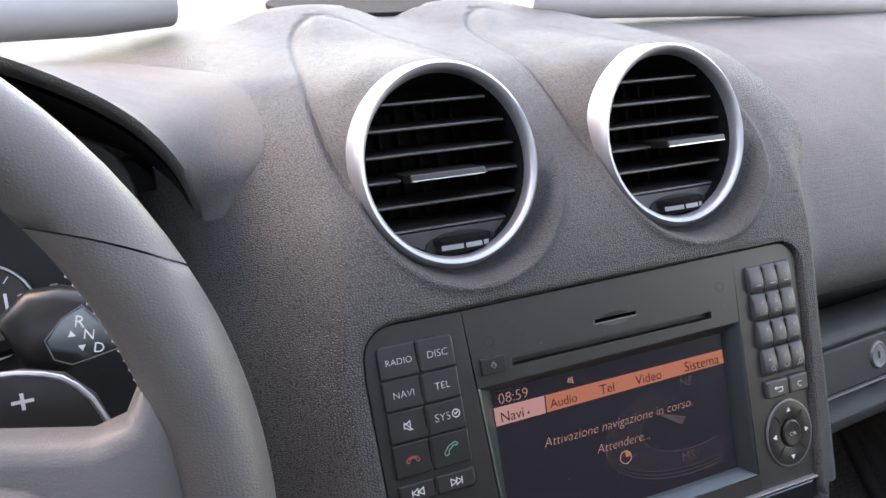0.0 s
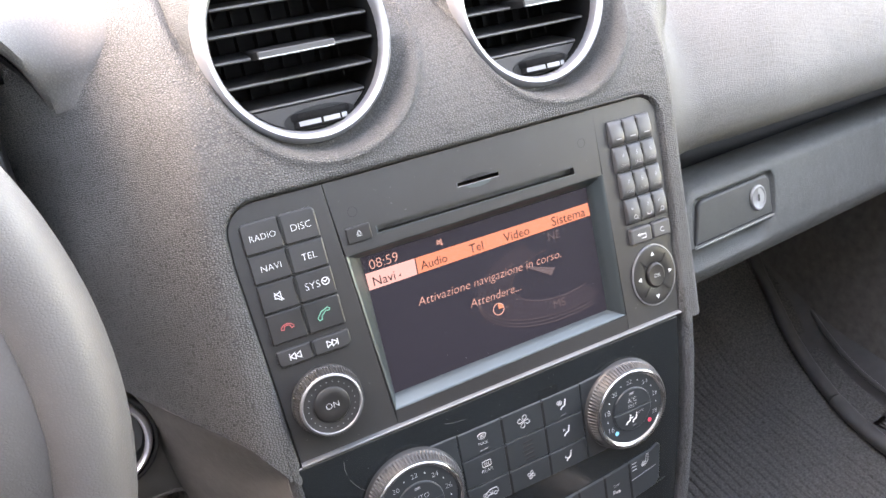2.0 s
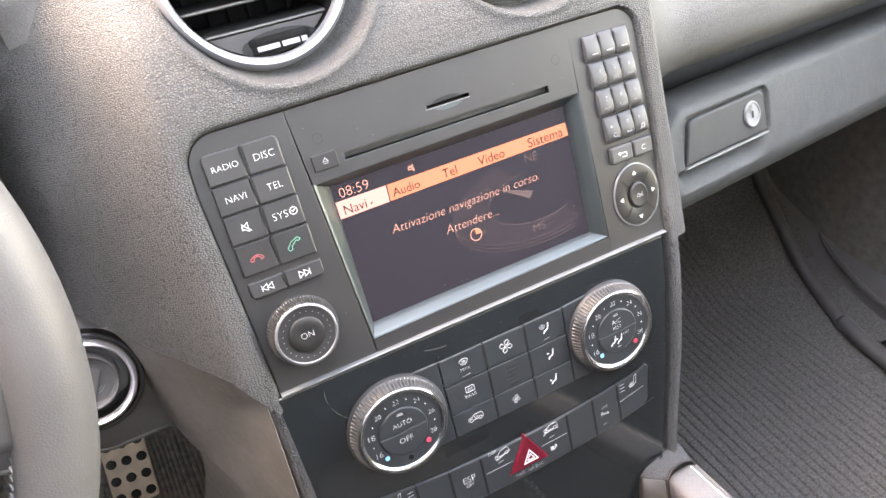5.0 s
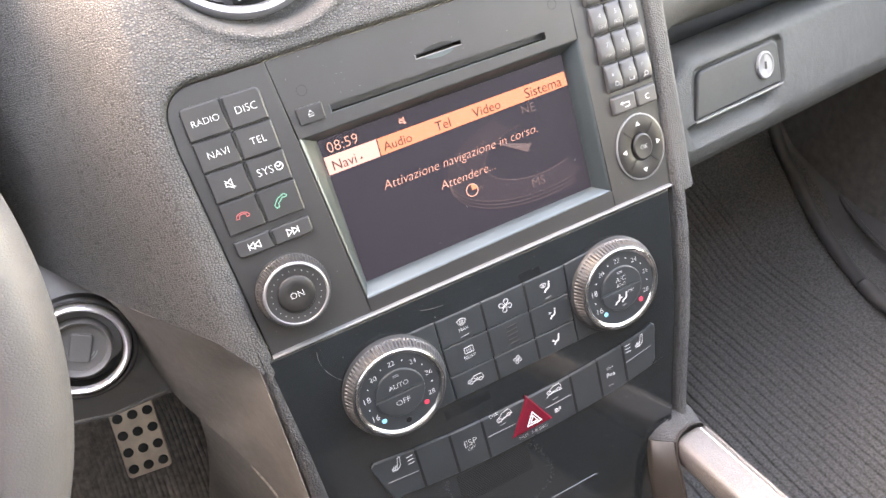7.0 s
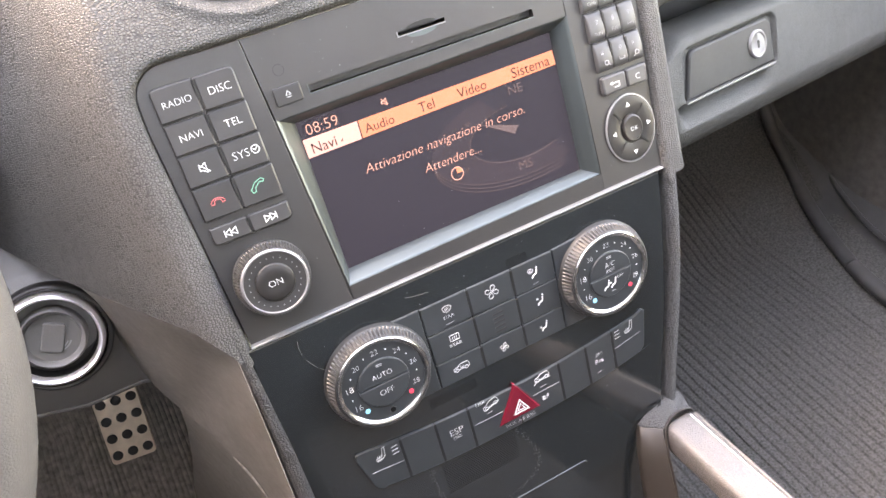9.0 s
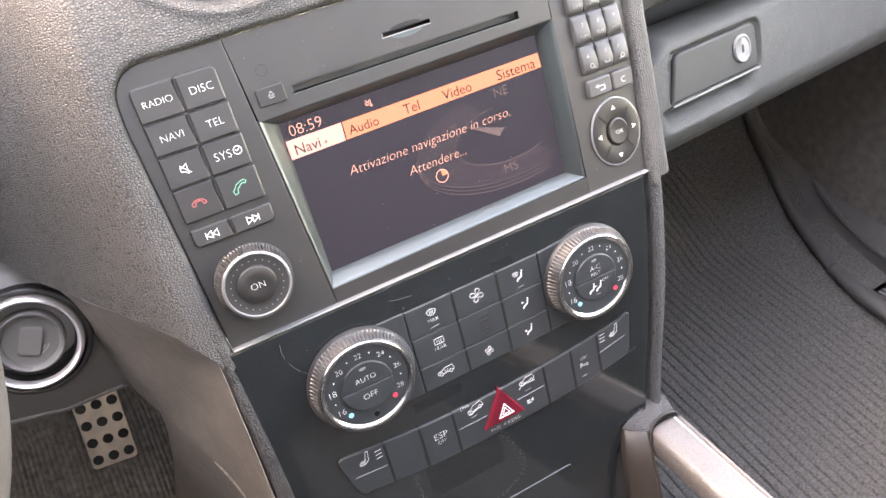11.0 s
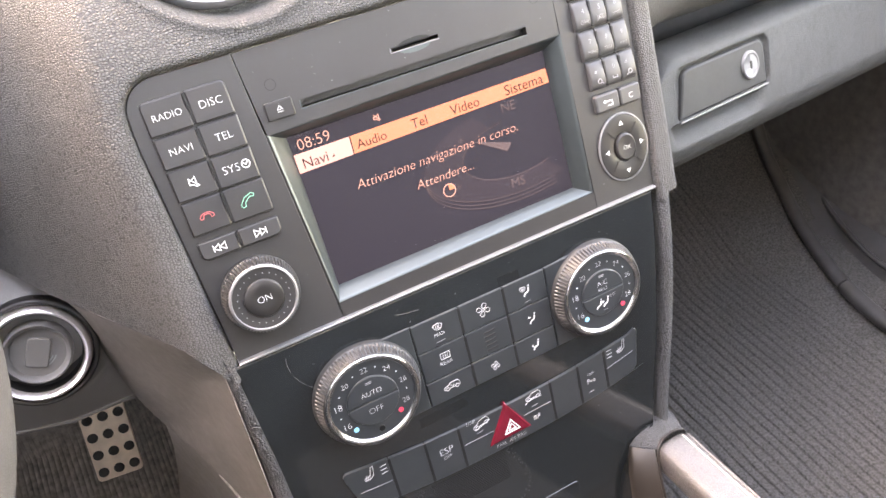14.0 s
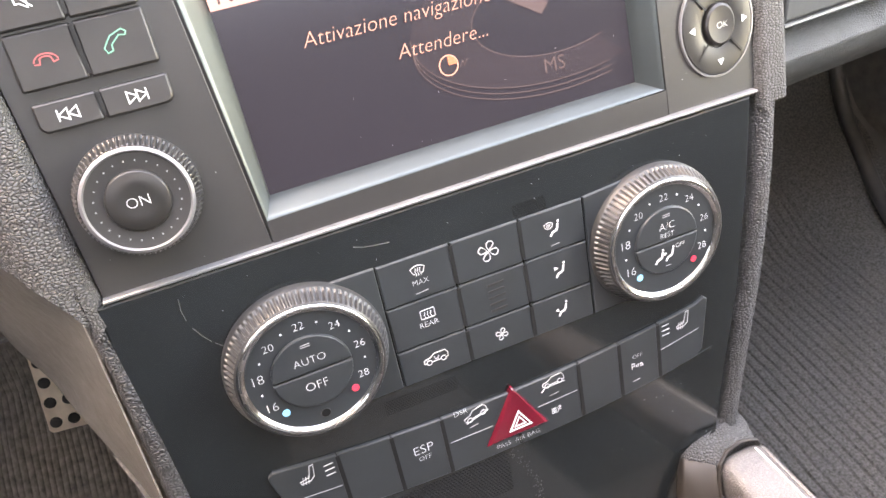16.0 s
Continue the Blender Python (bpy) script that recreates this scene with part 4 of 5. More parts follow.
def estate(cx, cz, s=1.0, tilt=0.0):
    """An estate car from the side, with two wheels."""
    p = [(-4.6, -0.9), (-4.7, 0.1), (-4.2, 0.7), (-2.2, 1.0), (-0.5, 2.3), (3.7, 2.3), (4.5, 1.0), (4.5, -0.7), (3.7, -0.9)]
    c, q = math.cos(tilt), math.sin(tilt)
    lines = [p, [(1.7, -0.9), (-1.8, -0.9)], [(-3.8, -0.9), (-4.6, -0.9)]]
    lines += [arc(-2.8, -0.9, 0.95, 0, 360, 12), arc(2.7, -0.9, 0.95, 0, 360, 12)]
    return [[(cx + (x * c - z * q) * 0.001 * s, cz + (x * q + z * c) * 0.001 * s) for x, z in line] for line in lines]


for r in range(3):
    for c in range(3):
        x0, x1 = GX[c]
        z0, z1 = GZ[r]
        kb = switch("climate_key", [(x0, z0), (x1, z0), (x1, z1), (x0, z1)], "black key with white symbol")
        if (r, c) == (0, 0):
            icon(kb, wind(-0.0261, -0.0236, 1.05))
            writing("legend", "MAX", -0.0259, -0.0286, 0.0066, -0.0014, M_WHITE, kb)
            icon(kb, [[(-0.0288, -0.0335), (-0.0234, -0.0331)]], w=0.0002, mat=M_GREYPRINT)
        elif (r, c) == (1, 0):
            icon(kb, [rounded(-0.0290, -0.0230, -0.0455, -0.0415, 0.0005, 2) + [(-0.0290, -0.0450)]] + [stream(x, -0.0442) for x in (-0.0273, -0.0260, -0.0247)])
            writing("legend", "REAR", -0.0262, -0.0480, 0.0078, -0.0014, M_WHITE, kb)
        elif (r, c) == (2, 0):
            icon(kb, estate(-0.0266, -0.0652, 1.15) + [arc(-0.0264, -0.0644, 0.0010, 150, 380, 8)])
        elif (r, c) == (0, 1):
            icon(kb, fan(0.0038, -0.0260, 0.0044), w=0.00029)
        elif (r, c) == (1, 1):
            icon(kb, [[(0.0006, z), (0.0080, z + 0.0003)] for z in (-0.0414, -0.0444, -0.0474, -0.0504, -0.0534)], w=0.0010, mat=M_FACE)
        elif (r, c) == (2, 1):
            icon(kb, fan(0.0034, -0.0657, 0.0028), w=0.00025)
        elif r == 0:
            sitter(kb, 0.0338, -0.0263)
            icon(kb, wind(0.0312, -0.0243, 0.72), w=0.00020)
            icon(kb, [[(0.0312, -0.0336), (0.0352, -0.0332)]], w=0.0002, mat=M_GREYPRINT)
        elif r == 1:
            sitter(kb, 0.0341, -0.0460)
            arrow(kb, 0.0322, -0.0446, 0.0009, -0.0001)
        else:
            sitter(kb, 0.0331, -0.0648)
            arrow(kb, 0.0307, -0.0650, 0.0006, -0.0007)
    part("key_gap", box(bmesh.new(), -0.0123, -0.0106, -0.00125, 0.002, GZ[r][0] + 0.001, GZ[r][1] - 0.001), M_DARK, clim)
    part("key_gap", box(bmesh.new(), 0.0176, 0.0193, -0.00125, 0.002, GZ[r][0] + 0.001, GZ[r][1] - 0.001), M_DARK, clim)


def dial(cx, cz, words):
    d = part("temperature_dial", knurled(bmesh.new(), cx, cz, [(0.0320, 0.004), (0.0320, -0.0014), (0.0317, -0.0030), (0.0314, -0.0038), (0.0310, -0.0050), (0.0300, -0.0072), (0.0291, -0.0092), (0.0286, -0.0100), (0.0280, -0.0104), (0.0268, -0.0101)], 84, 0.0010, 4, 6), M_KNURL, clim, "knurled black temperature dial with chrome ring")
    part("dial_ring", lathe(bmesh.new(), cx, cz, [(0.0279, -0.0099), (0.0276, -0.0107), (0.0270, -0.0111), (0.0258, -0.0108), (0.0246, -0.0096)], 72, 1.0, False, False), M_CHROME, d)
    for k in range(12):
        part("ring_segment", ribbon(bmesh.new(), [arc(cx, cz, 0.0265, k * 30 + 5, k * 30 + 25, 4)], -0.0113, 0.0006), M_KNURL, d)
    part("dial_face", lathe(bmesh.new(), cx, cz, [(0.0250, -0.0095), (0.0156, -0.0094)], 64), M_SWITCH, d)
    for k, t in enumerate(("16", "18", "20", "22", "24", "26", "28")):
        a = radians(207 - 38.8 * k)
        writing("number", t, cx + 0.0200 * math.cos(a), cz + 0.0200 * math.sin(a), 0.0040, -0.0099, M_WHITE, d)
        if k < 6:
            b = radians(207 - 38.8 * (k + 0.5))
            part("mark", plate(bmesh.new(), arc(cx + 0.0202 * math.cos(b), cz + 0.0202 * math.sin(b), 0.0004, 0, 300, 6), -0.0099), M_WHITE, d)
    for a, m, r in ((224, M_BLUEDOT, 0.0015), (-46, M_REDDOT, 0.0015)):
        part("colour_dot", plate(bmesh.new(), arc(cx + 0.0194 * math.cos(radians(a)), cz + 0.0194 * math.sin(radians(a)), r, 0, 345, 20), -0.0100), m, d)
    if words[0] == "AUTO":
        part("sensor_hole", plate(bmesh.new(), arc(cx, cz - 0.0199, 0.0018, 0, 345, 20), -0.00995), M_DEEP, d)
        part("sensor_rim", ribbon(bmesh.new(), [arc(cx, cz - 0.0199, 0.0019, 0, 360, 20)], -0.0100, 0.0003), M_KNURL, d)
    for up, txt in ((1, words[0]), (-1, words[1])):
        pts = arc(cx, cz, 0.0154, 1, 179, 24) if up > 0 else arc(cx, cz, 0.0154, 181, 359, 24)
        bt = part("half_button", slab(bmesh.new(), pts, -0.0107, -0.0081, 0.0006), M_SWITCH, d)
        if txt == "airflow":
            sitter(bt, cx - 0.0042, cz - 0.0066, -0.0110, 0.95)
            sitter(bt, cx + 0.0010, cz - 0.0066, -0.0110, 0.95)
            arrow(bt, cx - 0.0012, cz - 0.0058, 0.0008, 0.0, -0.0110)
            writing("legend", "OFF", cx + 0.0062, cz - 0.0036, 0.0046, -0.0110, M_WHITE, bt)
            part("lamp_mark", ribbon(bmesh.new(), [[(cx - 0.0014, cz - 0.0118), (cx + 0.0014, cz - 0.0118)]], -0.0109, 0.0003), M_GREYPRINT, bt)
        elif txt == "A/C":
            writing("legend", "A/C", cx, cz + 0.0072, 0.0074, -0.0110, M_WHITE, bt)
            writing("legend", "REST", cx, cz + 0.0030, 0.0066, -0.0110, M_WHITE, bt)
        else:
            writing("legend", txt, cx, cz + up * 0.0056, 0.0122 if txt == "AUTO" else 0.0086, -0.0110, M_WHITE, bt)
        if up > 0:
            part("lamp_mark", ribbon(bmesh.new(), [[(cx - 0.0018, cz + d2), (cx + 0.0018, cz + d2)] for d2 in (0.0114, 0.0123)], -0.0109, 0.0003), M_GREYPRINT, bt)
    part("button_gap", box(bmesh.new(), cx - 0.0153, cx + 0.0153, -0.0094, -0.0090, cz - 0.0003, cz + 0.0003), M_DARK, d)
    return d


dial(-0.0758, -0.0445, ("AUTO", "OFF"))
dial(0.0805, -0.0447, ("A/C", "airflow"))

# lower row of switches
XS = [-0.1075, -0.0768, -0.0535, -0.0308, 0.0033, 0.0363, 0.0578, 0.0790, 0.1071]


def row_top(x):
    return -0.0960 + 0.0078 * (x / 0.107) ** 2


def row_bottom(x):
    return -0.1262 + 0.0090 * (abs(x) / 0.107) ** 2.4


row = []
for k in range(8):
    a, b = XS[k] + 0.0004, XS[k + 1] - 0.0004
    top = [(a + (b - a) * t / 4, row_top(a + (b - a) * t / 4)) for t in range(5)]
    bot = [(b + (a - b) * t / 4, row_bottom(b + (a - b) * t / 4)) for t in range(5)]
    if k == 0:
        top = [(-0.1052, -0.0917), (-0.1045, -0.0900), (-0.1030, -0.0890)] + top[1:]
        bot = bot[:-2] + [(-0.0943, -0.1210), (-0.0965, -0.1200), (-0.0982, -0.1184), (-0.0994, -0.1162), (-0.1020, -0.1060), (-0.1045, -0.0960)]
    if k == 7:
        top = top[:-1] + [(0.1050, -0.0868), (0.1071, -0.0885)]
        bot = [(0.1035, -0.1150)] + bot[1:]
    sw = switch("switch", top + bot, "black rocker switch", y=-0.0014)
    row.append(sw)
    if 0 < k and k != 4:
        part("key_gap", box(bmesh.new(), a - 0.0013, a + 0.0005, -0.00185, 0.002, row_bottom(a) + 0.0005, row_top(a) - 0.0005), M_DARK, clim)
for k, sx, sz, bx, line in ((0, -0.0905, -0.0962, -0.0812, [(-0.0985, -0.1062), (-0.0785, -0.1080)]), (7, 0.0926, -0.0950, 0.0832, [(0.0800, -0.1064), (0.1015, -0.1027)])):
    icon(row[k], seat(sx, sz, 1.30), y=-0.0020, w=0.00028)
    icon(row[k], [[(bx - 0.0020, sz - 0.0014 + d), (bx + 0.0020, sz - 0.0012 + d)] for d in (-0.0026, 0, 0.0026)], y=-0.0020)
    icon(row[k], [line], y=-0.0020, w=0.0002, mat=M_GREYPRINT)
part("panel_seam", ribbon(bmesh.new(), [[(x, row_bottom(x) - 0.0012) for x in steps(-0.098, 0.110, 0.008)]], -0.0001, 0.00028), M_BEZEL, clim)
writing("legend", "ESP", -0.0412, -0.1064, 0.0088, -0.0020, M_WHITE, row[2])
writing("legend", "OFF", -0.0414, -0.1112, 0.0056, -0.0020, M_WHITE, row[2])
writing("legend", "DSR", -0.0218, -0.0958, 0.0062, -0.0020, M_WHITE, row[3])
icon(row[3], estate(-0.0152, -0.1000, 1.22, 0.24) + [[(-0.0200, -0.1032), (-0.0092, -0.1000)]], y=-0.0020)
icon(row[3], [[(-0.0192, -0.1057), (-0.0150, -0.1053)], [(-0.0288, -0.1095), (-0.0085, -0.1097)]], y=-0.0020, w=0.0002, mat=M_GREYPRINT)
icon(row[4], estate(0.0232, -0.0992, 1.18, 0.05) + [[(0.0168, -0.1030), (0.0190, -0.1010), (0.0288, -0.1012)]], y=-0.0020)
icon(row[4], [[(0.0206, -0.1063), (0.0252, -0.1060)], [(0.0140, -0.1098), (0.0345, -0.1093)]], y=-0.0020, w=0.0002, mat=M_GREYPRINT)
icon(row[4], [[(0.0206, -0.1142), (0.0206, -0.1166), (0.0226, -0.1166), (0.0226, -0.1142), (0.0206, -0.1142)], arc(0.0216, -0.1154, 0.0006, 0, 360, 8), [(0.0232, -0.1170), (0.0240, -0.1152), (0.0252, -0.1158)], arc(0.0247, -0.1142, 0.0005, 0, 360, 8), [(0.0234, -0.1142), (0.0238, -0.1150)]], y=-0.0020)
writing("legend", "OFF", 0.0670, -0.1040, 0.0052, -0.0020, M_WHITE, row[6])
icon(row[6], [[(0.0638, -0.1108), (0.0638, -0.1078), (0.0651, -0.1078), (0.0651, -0.1093), (0.0638, -0.1093)], [(0.0660, -0.1102), (0.0663, -0.1090)], [(0.0669, -0.1104), (0.0673, -0.1088)], [(0.0681, -0.1104), (0.0697, -0.1104), (0.0691, -0.1088), (0.0681, -0.1094)]], y=-0.0020)
icon(row[6], [[(0.0638, -0.1178), (0.0676, -0.1175)]], y=-0.0020, w=0.0002, mat=M_GREYPRINT)
hz = part("hazard_switch", slab(bmesh.new(), [(-0.0132, -0.1196), (0.0181, -0.1194), (0.0036, -0.0940), (0.0026, -0.0940)], -0.0032, 0.003, 0.0014), M_HAZARD, clim, "red triangular hazard switch")
c = (0.0038, -0.1122)
for r in (0.0060, 0.0030):
    part("legend", ribbon(bmesh.new(), [[(c[0] + r * math.cos(radians(a)), c[1] + r * math.sin(radians(a))) for a in (90, 210, 330, 90)]], -0.0036, 0.0007 if r > 0.005 else 0.0005), M_WHITE, hz)
writing("legend", "PASS  AIR BAG", 0.0022, -0.1222, 0.0215, -0.0022, M_WHITE, clim)
# lid of the tray below the switches
part("tray_lid", slab(bmesh.new(), rounded(-0.115, 0.0440, -0.285, -0.1835, 0.003), -0.0007, 0.003, 0.0005), M_GLOSS, clim, "glossy black tray lid")
# perforated covers of the sensor, the microphone and the small loudspeaker
for name, x0, x1, z0, z1, pitch, r in (("sensor_grille", 0.0172, 0.0320, -0.0160, -0.0104, 0.0011, 0.00030), ("sensor_grille", -0.0520, -0.0200, -0.0842, -0.0772, 0.0012, 0.00030), ("speaker_grille", -0.0560, -0.0040, -0.1510, -0.1285, 0.0016, 0.00042)):
    bm = bmesh.new()
    row_k = 0
    z = z0
    while z < z1:
        x = x0 + pitch / 2 * (row_k % 2)
        while x < x1:
            plate(bm, arc(x, z, r, 0, 300, 5), -0.0002, 0.0002)
            x += pitch
        z += pitch * 0.87
        row_k += 1
    tagged(part(name, bm, M_DEEP, clim, "fine perforation in the black panel"), kind="stuff")
# dried ring of dust left on the gloss
rng = random.Random(11)
for line in ([(-0.0630, -0.1262), (-0.0638, -0.1320), (-0.0634, -0.1395), (-0.0622, -0.1470), (-0.0600, -0.1560)], [(-0.0020, -0.1290), (0.0020, -0.1360), (0.0052, -0.1440), (0.0082, -0.1520), (0.0095, -0.1596), (0.0070, -0.1680), (0.0020, -0.1722), (-0.0040, -0.1752), (-0.0100, -0.1770), (-0.0200, -0.1795)]):
    bm = bmesh.new()
    for (x0, z0), (x1, z1) in zip(line, line[1:]):
        for k in range(16):
            u = (k + rng.random()) / 16
            x, z = x0 + (x1 - x0) * u + rng.gauss(0, 0.0009), z0 + (z1 - z0) * u + rng.gauss(0, 0.0009)
            plate(bm, arc(x, z, rng.uniform(0.00015, 0.0004), 0, 300, 5), -0.00006, 0.0002)
    tagged(part("dust_ring", bm, M_DUST, clim, "dried dusty smear on the gloss"), kind="stuff")

# scuffs from fingers and rings beside the left dial
for line in ([(-0.1114, -0.0039), (-0.1120, -0.0085), (-0.1115, -0.0130)], [(-0.1105, -0.0165), (-0.1085, -0.0205), (-0.1061, -0.0241)], [(-0.1052, -0.0250), (-0.1030, -0.0272), (-0.1005, -0.0284)], [(-0.0478, -0.0062), (-0.0440, -0.0075), (-0.0400, -0.0082), (-0.0340, -0.0090)]):
    part("scuff", ribbon(bmesh.new(), [line], -0.00003, 0.00022), M_SMOOTH, clim)

# dust and lint lying on the panels
rng = random.Random(4)
for owner, x0, x1, z0, z1, n, y in ((unit, -0.085, 0.086, 0.125, 0.152, 26, -0.0003), (unit, 0.09, 0.135, 0.01, 0.06, 8, -0.0003), (unit, -0.135, -0.085, 0.008, 0.06, 7, -0.0003), (clim, -0.13, 0.128, -0.015, -0.002, 22, -0.0003), (clim, 0.02, 0.108, -0.175, -0.13, 16, -0.0003), (disp, -0.072, 0.08, 0.024, 0.055, 9, DISP_Y - 0.0003)):
    bm = bmesh.new()
    for k in range(n):
        x, z, r = rng.uniform(x0, x1), rng.uniform(z0, z1), rng.choice((0.00010, 0.00012, 0.00016, 0.00022))
        a = rng.uniform(0, 3)
        plate(bm, [(x + r * math.cos(a + b) * (1 + 0.6 * math.cos(b)), z + r * math.sin(a + b)) for b in (0, 1.2, 2.5, 3.8, 5.1)], y, 0.0001)
    tagged(part("dust", bm, M_GREYPRINT, owner), kind="stuff")
# ---- glove box ----
glove = thing("glove_box", "closed dark grey glove box with key lock", "glove box", GLOVE)


def glove_face(x):
    return 0.083 + 0.13 * (x - 0.24)


def glove_depth(x, z):
    y = glove_face(x)
    # the lid's upper edge turns down beside the centre stack
    z += 0.030 * smoothstep(0.236, 0.185, x) * smoothstep(0.020, 0.060, z)
    y += along(z, [(-0.040, 0.040), (-0.025, 0.012), (-0.012, 0.001), (0.0, -0.001), (0.052, 0.0), (0.058, 0.002), (0.0620, 0.009), (0.0645, 0.024), (0.066, 0.05)])
    y += 0.05 * smoothstep(0.205, 0.160, x)
    # seat of the lever, and the finger scoop below it
    qx, qz = abs(x - 0.2825 - 0.10 * (z - 0.031)) - 0.0468, abs(z - 0.0305) - 0.0126
    sd = math.hypot(max(qx, 0), max(qz, 0)) + min(max(qx, qz), 0) - 0.0085
    y += 0.0045 * smoothstep(0.0016, -0.0012, sd)
    y += 0.017 * smoothstep(0.214, 0.228, x) * smoothstep(0.332, 0.304, x) * min(max((z + 0.010) / 0.0195, 0), 1) * smoothstep(0.0112, 0.0096, z)
    return y


part("lid", sheet(bmesh.new(), steps(0.150, 0.22, 0.003) + steps(0.22, 0.36, 0.0012)[1:] + steps(0.36, 0.98, 0.02)[1:], steps(-0.040, 0.066, 0.0012), glove_depth), M_LID, glove, "dark grey lid with soft edges")
SH = Matrix(((1, 0, 0, 0), (0.13, 1, 0, 0.083 - 0.13 * 0.24), (0, 0, 1, 0), (0, 0, 0, 1)))
bm = bmesh.new()
slab(bm, [(0.2278, 0.0115), (0.3355, 0.0115)] + arc(0.3258, 0.0402, 0.0095, 0, 90, 6) + arc(0.2450, 0.0400, 0.0095, 90, 180, 6), 0.0006, 0.008, 0.0022)
bm.transform(SH)
lever = part("lever", bm, M_LEVER, glove, "matt black pull lever")
bm = box(bmesh.new(), 0.2276, 0.3360, -0.0010, 0.003, 0.0100, 0.0114)
bm.transform(SH)
part("bright_edge", bm, M_LOCK, lever, "satin bar along the lever's foot")
bm = lathe(bmesh.new(), 0.3150, 0.0318, [(0.0106, 0.004), (0.0106, -0.0006), (0.0096, -0.0018), (0.0084, -0.0016), (0.0081, -0.0010), (0.001, -0.0010)], 40, 1.12)
bm.transform(SH)
lock = part("lock", bm, M_LOCK, lever, "round nickel lock barrel")
bm = plate(bmesh.new(), rounded(0.3138, 0.3162, 0.0286, 0.0350, 0.0008, 3), -0.0014)
bm.transform(SH)
part("keyhole", bm, M_DARK, lock)

# ---- left flank of the stack, knee panel and ignition ----
flank = thing("console_flank", "scuffed dark grey plastic side of the centre console", "console")


FLANK_TOP = [(-0.1500, 0.0215, -0.250), (-0.1490, 0.0140, -0.160), (-0.1482, 0.0100, -0.110), (-0.1474, 0.0072, -0.075), (-0.1468, 0.0050, -0.050), (-0.1464, 0.0032, -0.025), (-0.1462, 0.002, 0.001), (-0.1549, 0.000, 0.0165), (-0.1622, 0.004, 0.0262), (-0.1765, 0.019, 0.0362), (-0.1960, 0.042, 0.0480)]
FLANK_END = [(-0.1520, 0.060, -0.260), (-0.1590, 0.062, -0.165), (-0.1658, 0.066, -0.1158), (-0.1732, 0.072, -0.0905), (-0.1836, 0.086, -0.0700), (-0.1935, 0.107, -0.0600), (-0.2010, 0.104, -0.0350), (-0.2050, 0.098, -0.0050), (-0.2070, 0.092, 0.0200), (-0.2090, 0.088, 0.0400), (-0.2150, 0.084, 0.0570)]


def spline(points, n):
    """More points along a line of points, smoothly."""
    return [Vector([along(k * (len(points) - 1) / n, [(i, p[c]) for i, p in enumerate(points)]) for c in range(3)]) for k in range(n + 1)]


rows = [[a.lerp(b, u / 12) + Vector((0.35, -0.4, 0)) * (0.010 * math.sin(math.pi * u / 12) * (1 - u / 20)) for u in range(13)] for a, b in zip(spline(FLANK_TOP, 60), spline(FLANK_END, 60))]
part("flank_skin", loops(bmesh.new(), rows, False, False, False), M_FLANK, flank, "scuffed front face of the console side")
DEEP = [(-0.250, 0.42, -0.42), (-0.250, 0.40, -0.33), (-0.2421, 0.359, -0.2712), (-0.2144, 0.222, -0.1613), (-0.1981, 0.136, -0.0904)]
rows = [[a.lerp(b, u / 6) for u in range(7)] for a, b in zip(spline(FLANK_END[1:6], 20), spline(DEEP, 20))]
part("side_panel", loops(bmesh.new(), rows, False, False, False), M_FLANK, flank, "dark inner side behind the front face")
part("worn_edge", tube(bmesh.new(), [p - Vector((0.0002, 0.0014, 0)) for p in spline(FLANK_TOP[2:7], 12)], 0.00028, 6, up=(1, 0, 0)), M_WORN, flank, "edge beside the band worn pale")
part("worn_edge", tube(bmesh.new(), [p - Vector((0.0004, 0.0006, 0)) for p in spline(FLANK_END[1:5], 12)[3:9]], [0.0003, 0.0007, 0.0009, 0.0009, 0.0007, 0.0003], 6, up=(1, 0, 0)), M_WORN, flank, "edge worn pale")

knee = thing("knee_panel", "smooth dark grey panel round the ignition lock", "panel", KNEE)


def knee_depth(x, z):
    y = 0.088 + 0.05 * smoothstep(0.02, -0.10, z) + 0.05 * smoothstep(0.06, 0.14, z) - 0.010 * smoothstep(-0.30, -0.36, x)
    r = math.hypot(x + 0.2335, z - 0.0255)
    y -= 0.006 * smoothstep(0.040, 0.030, r)
    return y


def knee_bend(x, v):
    low = -0.0355 + 0.30 * max(-0.24 - x, 0) - 60 * max(x + 0.206, 0) ** 2
    return x, low + (0.16 - low) * v


part("knee_skin", sheet(bmesh.new(), steps(-0.60, -0.186, 0.003), steps(0, 1, 0.016), knee_depth, None, 0.004, knee_bend), M_SMOOTH, knee)
part("lower_edge", tube(bmesh.new(), [(x, knee_depth(x, knee_bend(x, 0)[1]) + 0.001, knee_bend(x, 0)[1]) for x in steps(-0.59, -0.190, 0.005)], 0.0022, 8, up=(0, 1, 0)), M_SMOOTH, knee, "rolled lower edge")

ign = thing("ignition_lock", "round black ignition lock with polished ring", "ignition", KNEE @ pose(-0.2335, 0.0725, 0.0255))
part("ring", lathe(bmesh.new(), 0, 0, [(0.0288, 0.010), (0.0284, 0.002), (0.0275, -0.0008), (0.0262, -0.0016), (0.0249, -0.0006), (0.0240, 0.003), (0.0236, 0.010)], 64, 1.0, False, False), M_POLISH, ign, "polished silver ring")
part("collar", lathe(bmesh.new(), 0, 0, [(0.0330, 0.012), (0.0326, 0.0030), (0.0314, 0.0018), (0.0300, 0.0020), (0.0291, 0.0034), (0.0288, 0.010)], 64, 1.0, False, False), M_KEY, ign, "dark moulded collar")
part("groove", lathe(bmesh.new(), 0, 0, [(0.0240, 0.003), (0.0228, 0.010), (0.0180, 0.011)], 56, 1.0, False, False), M_DARK, ign)
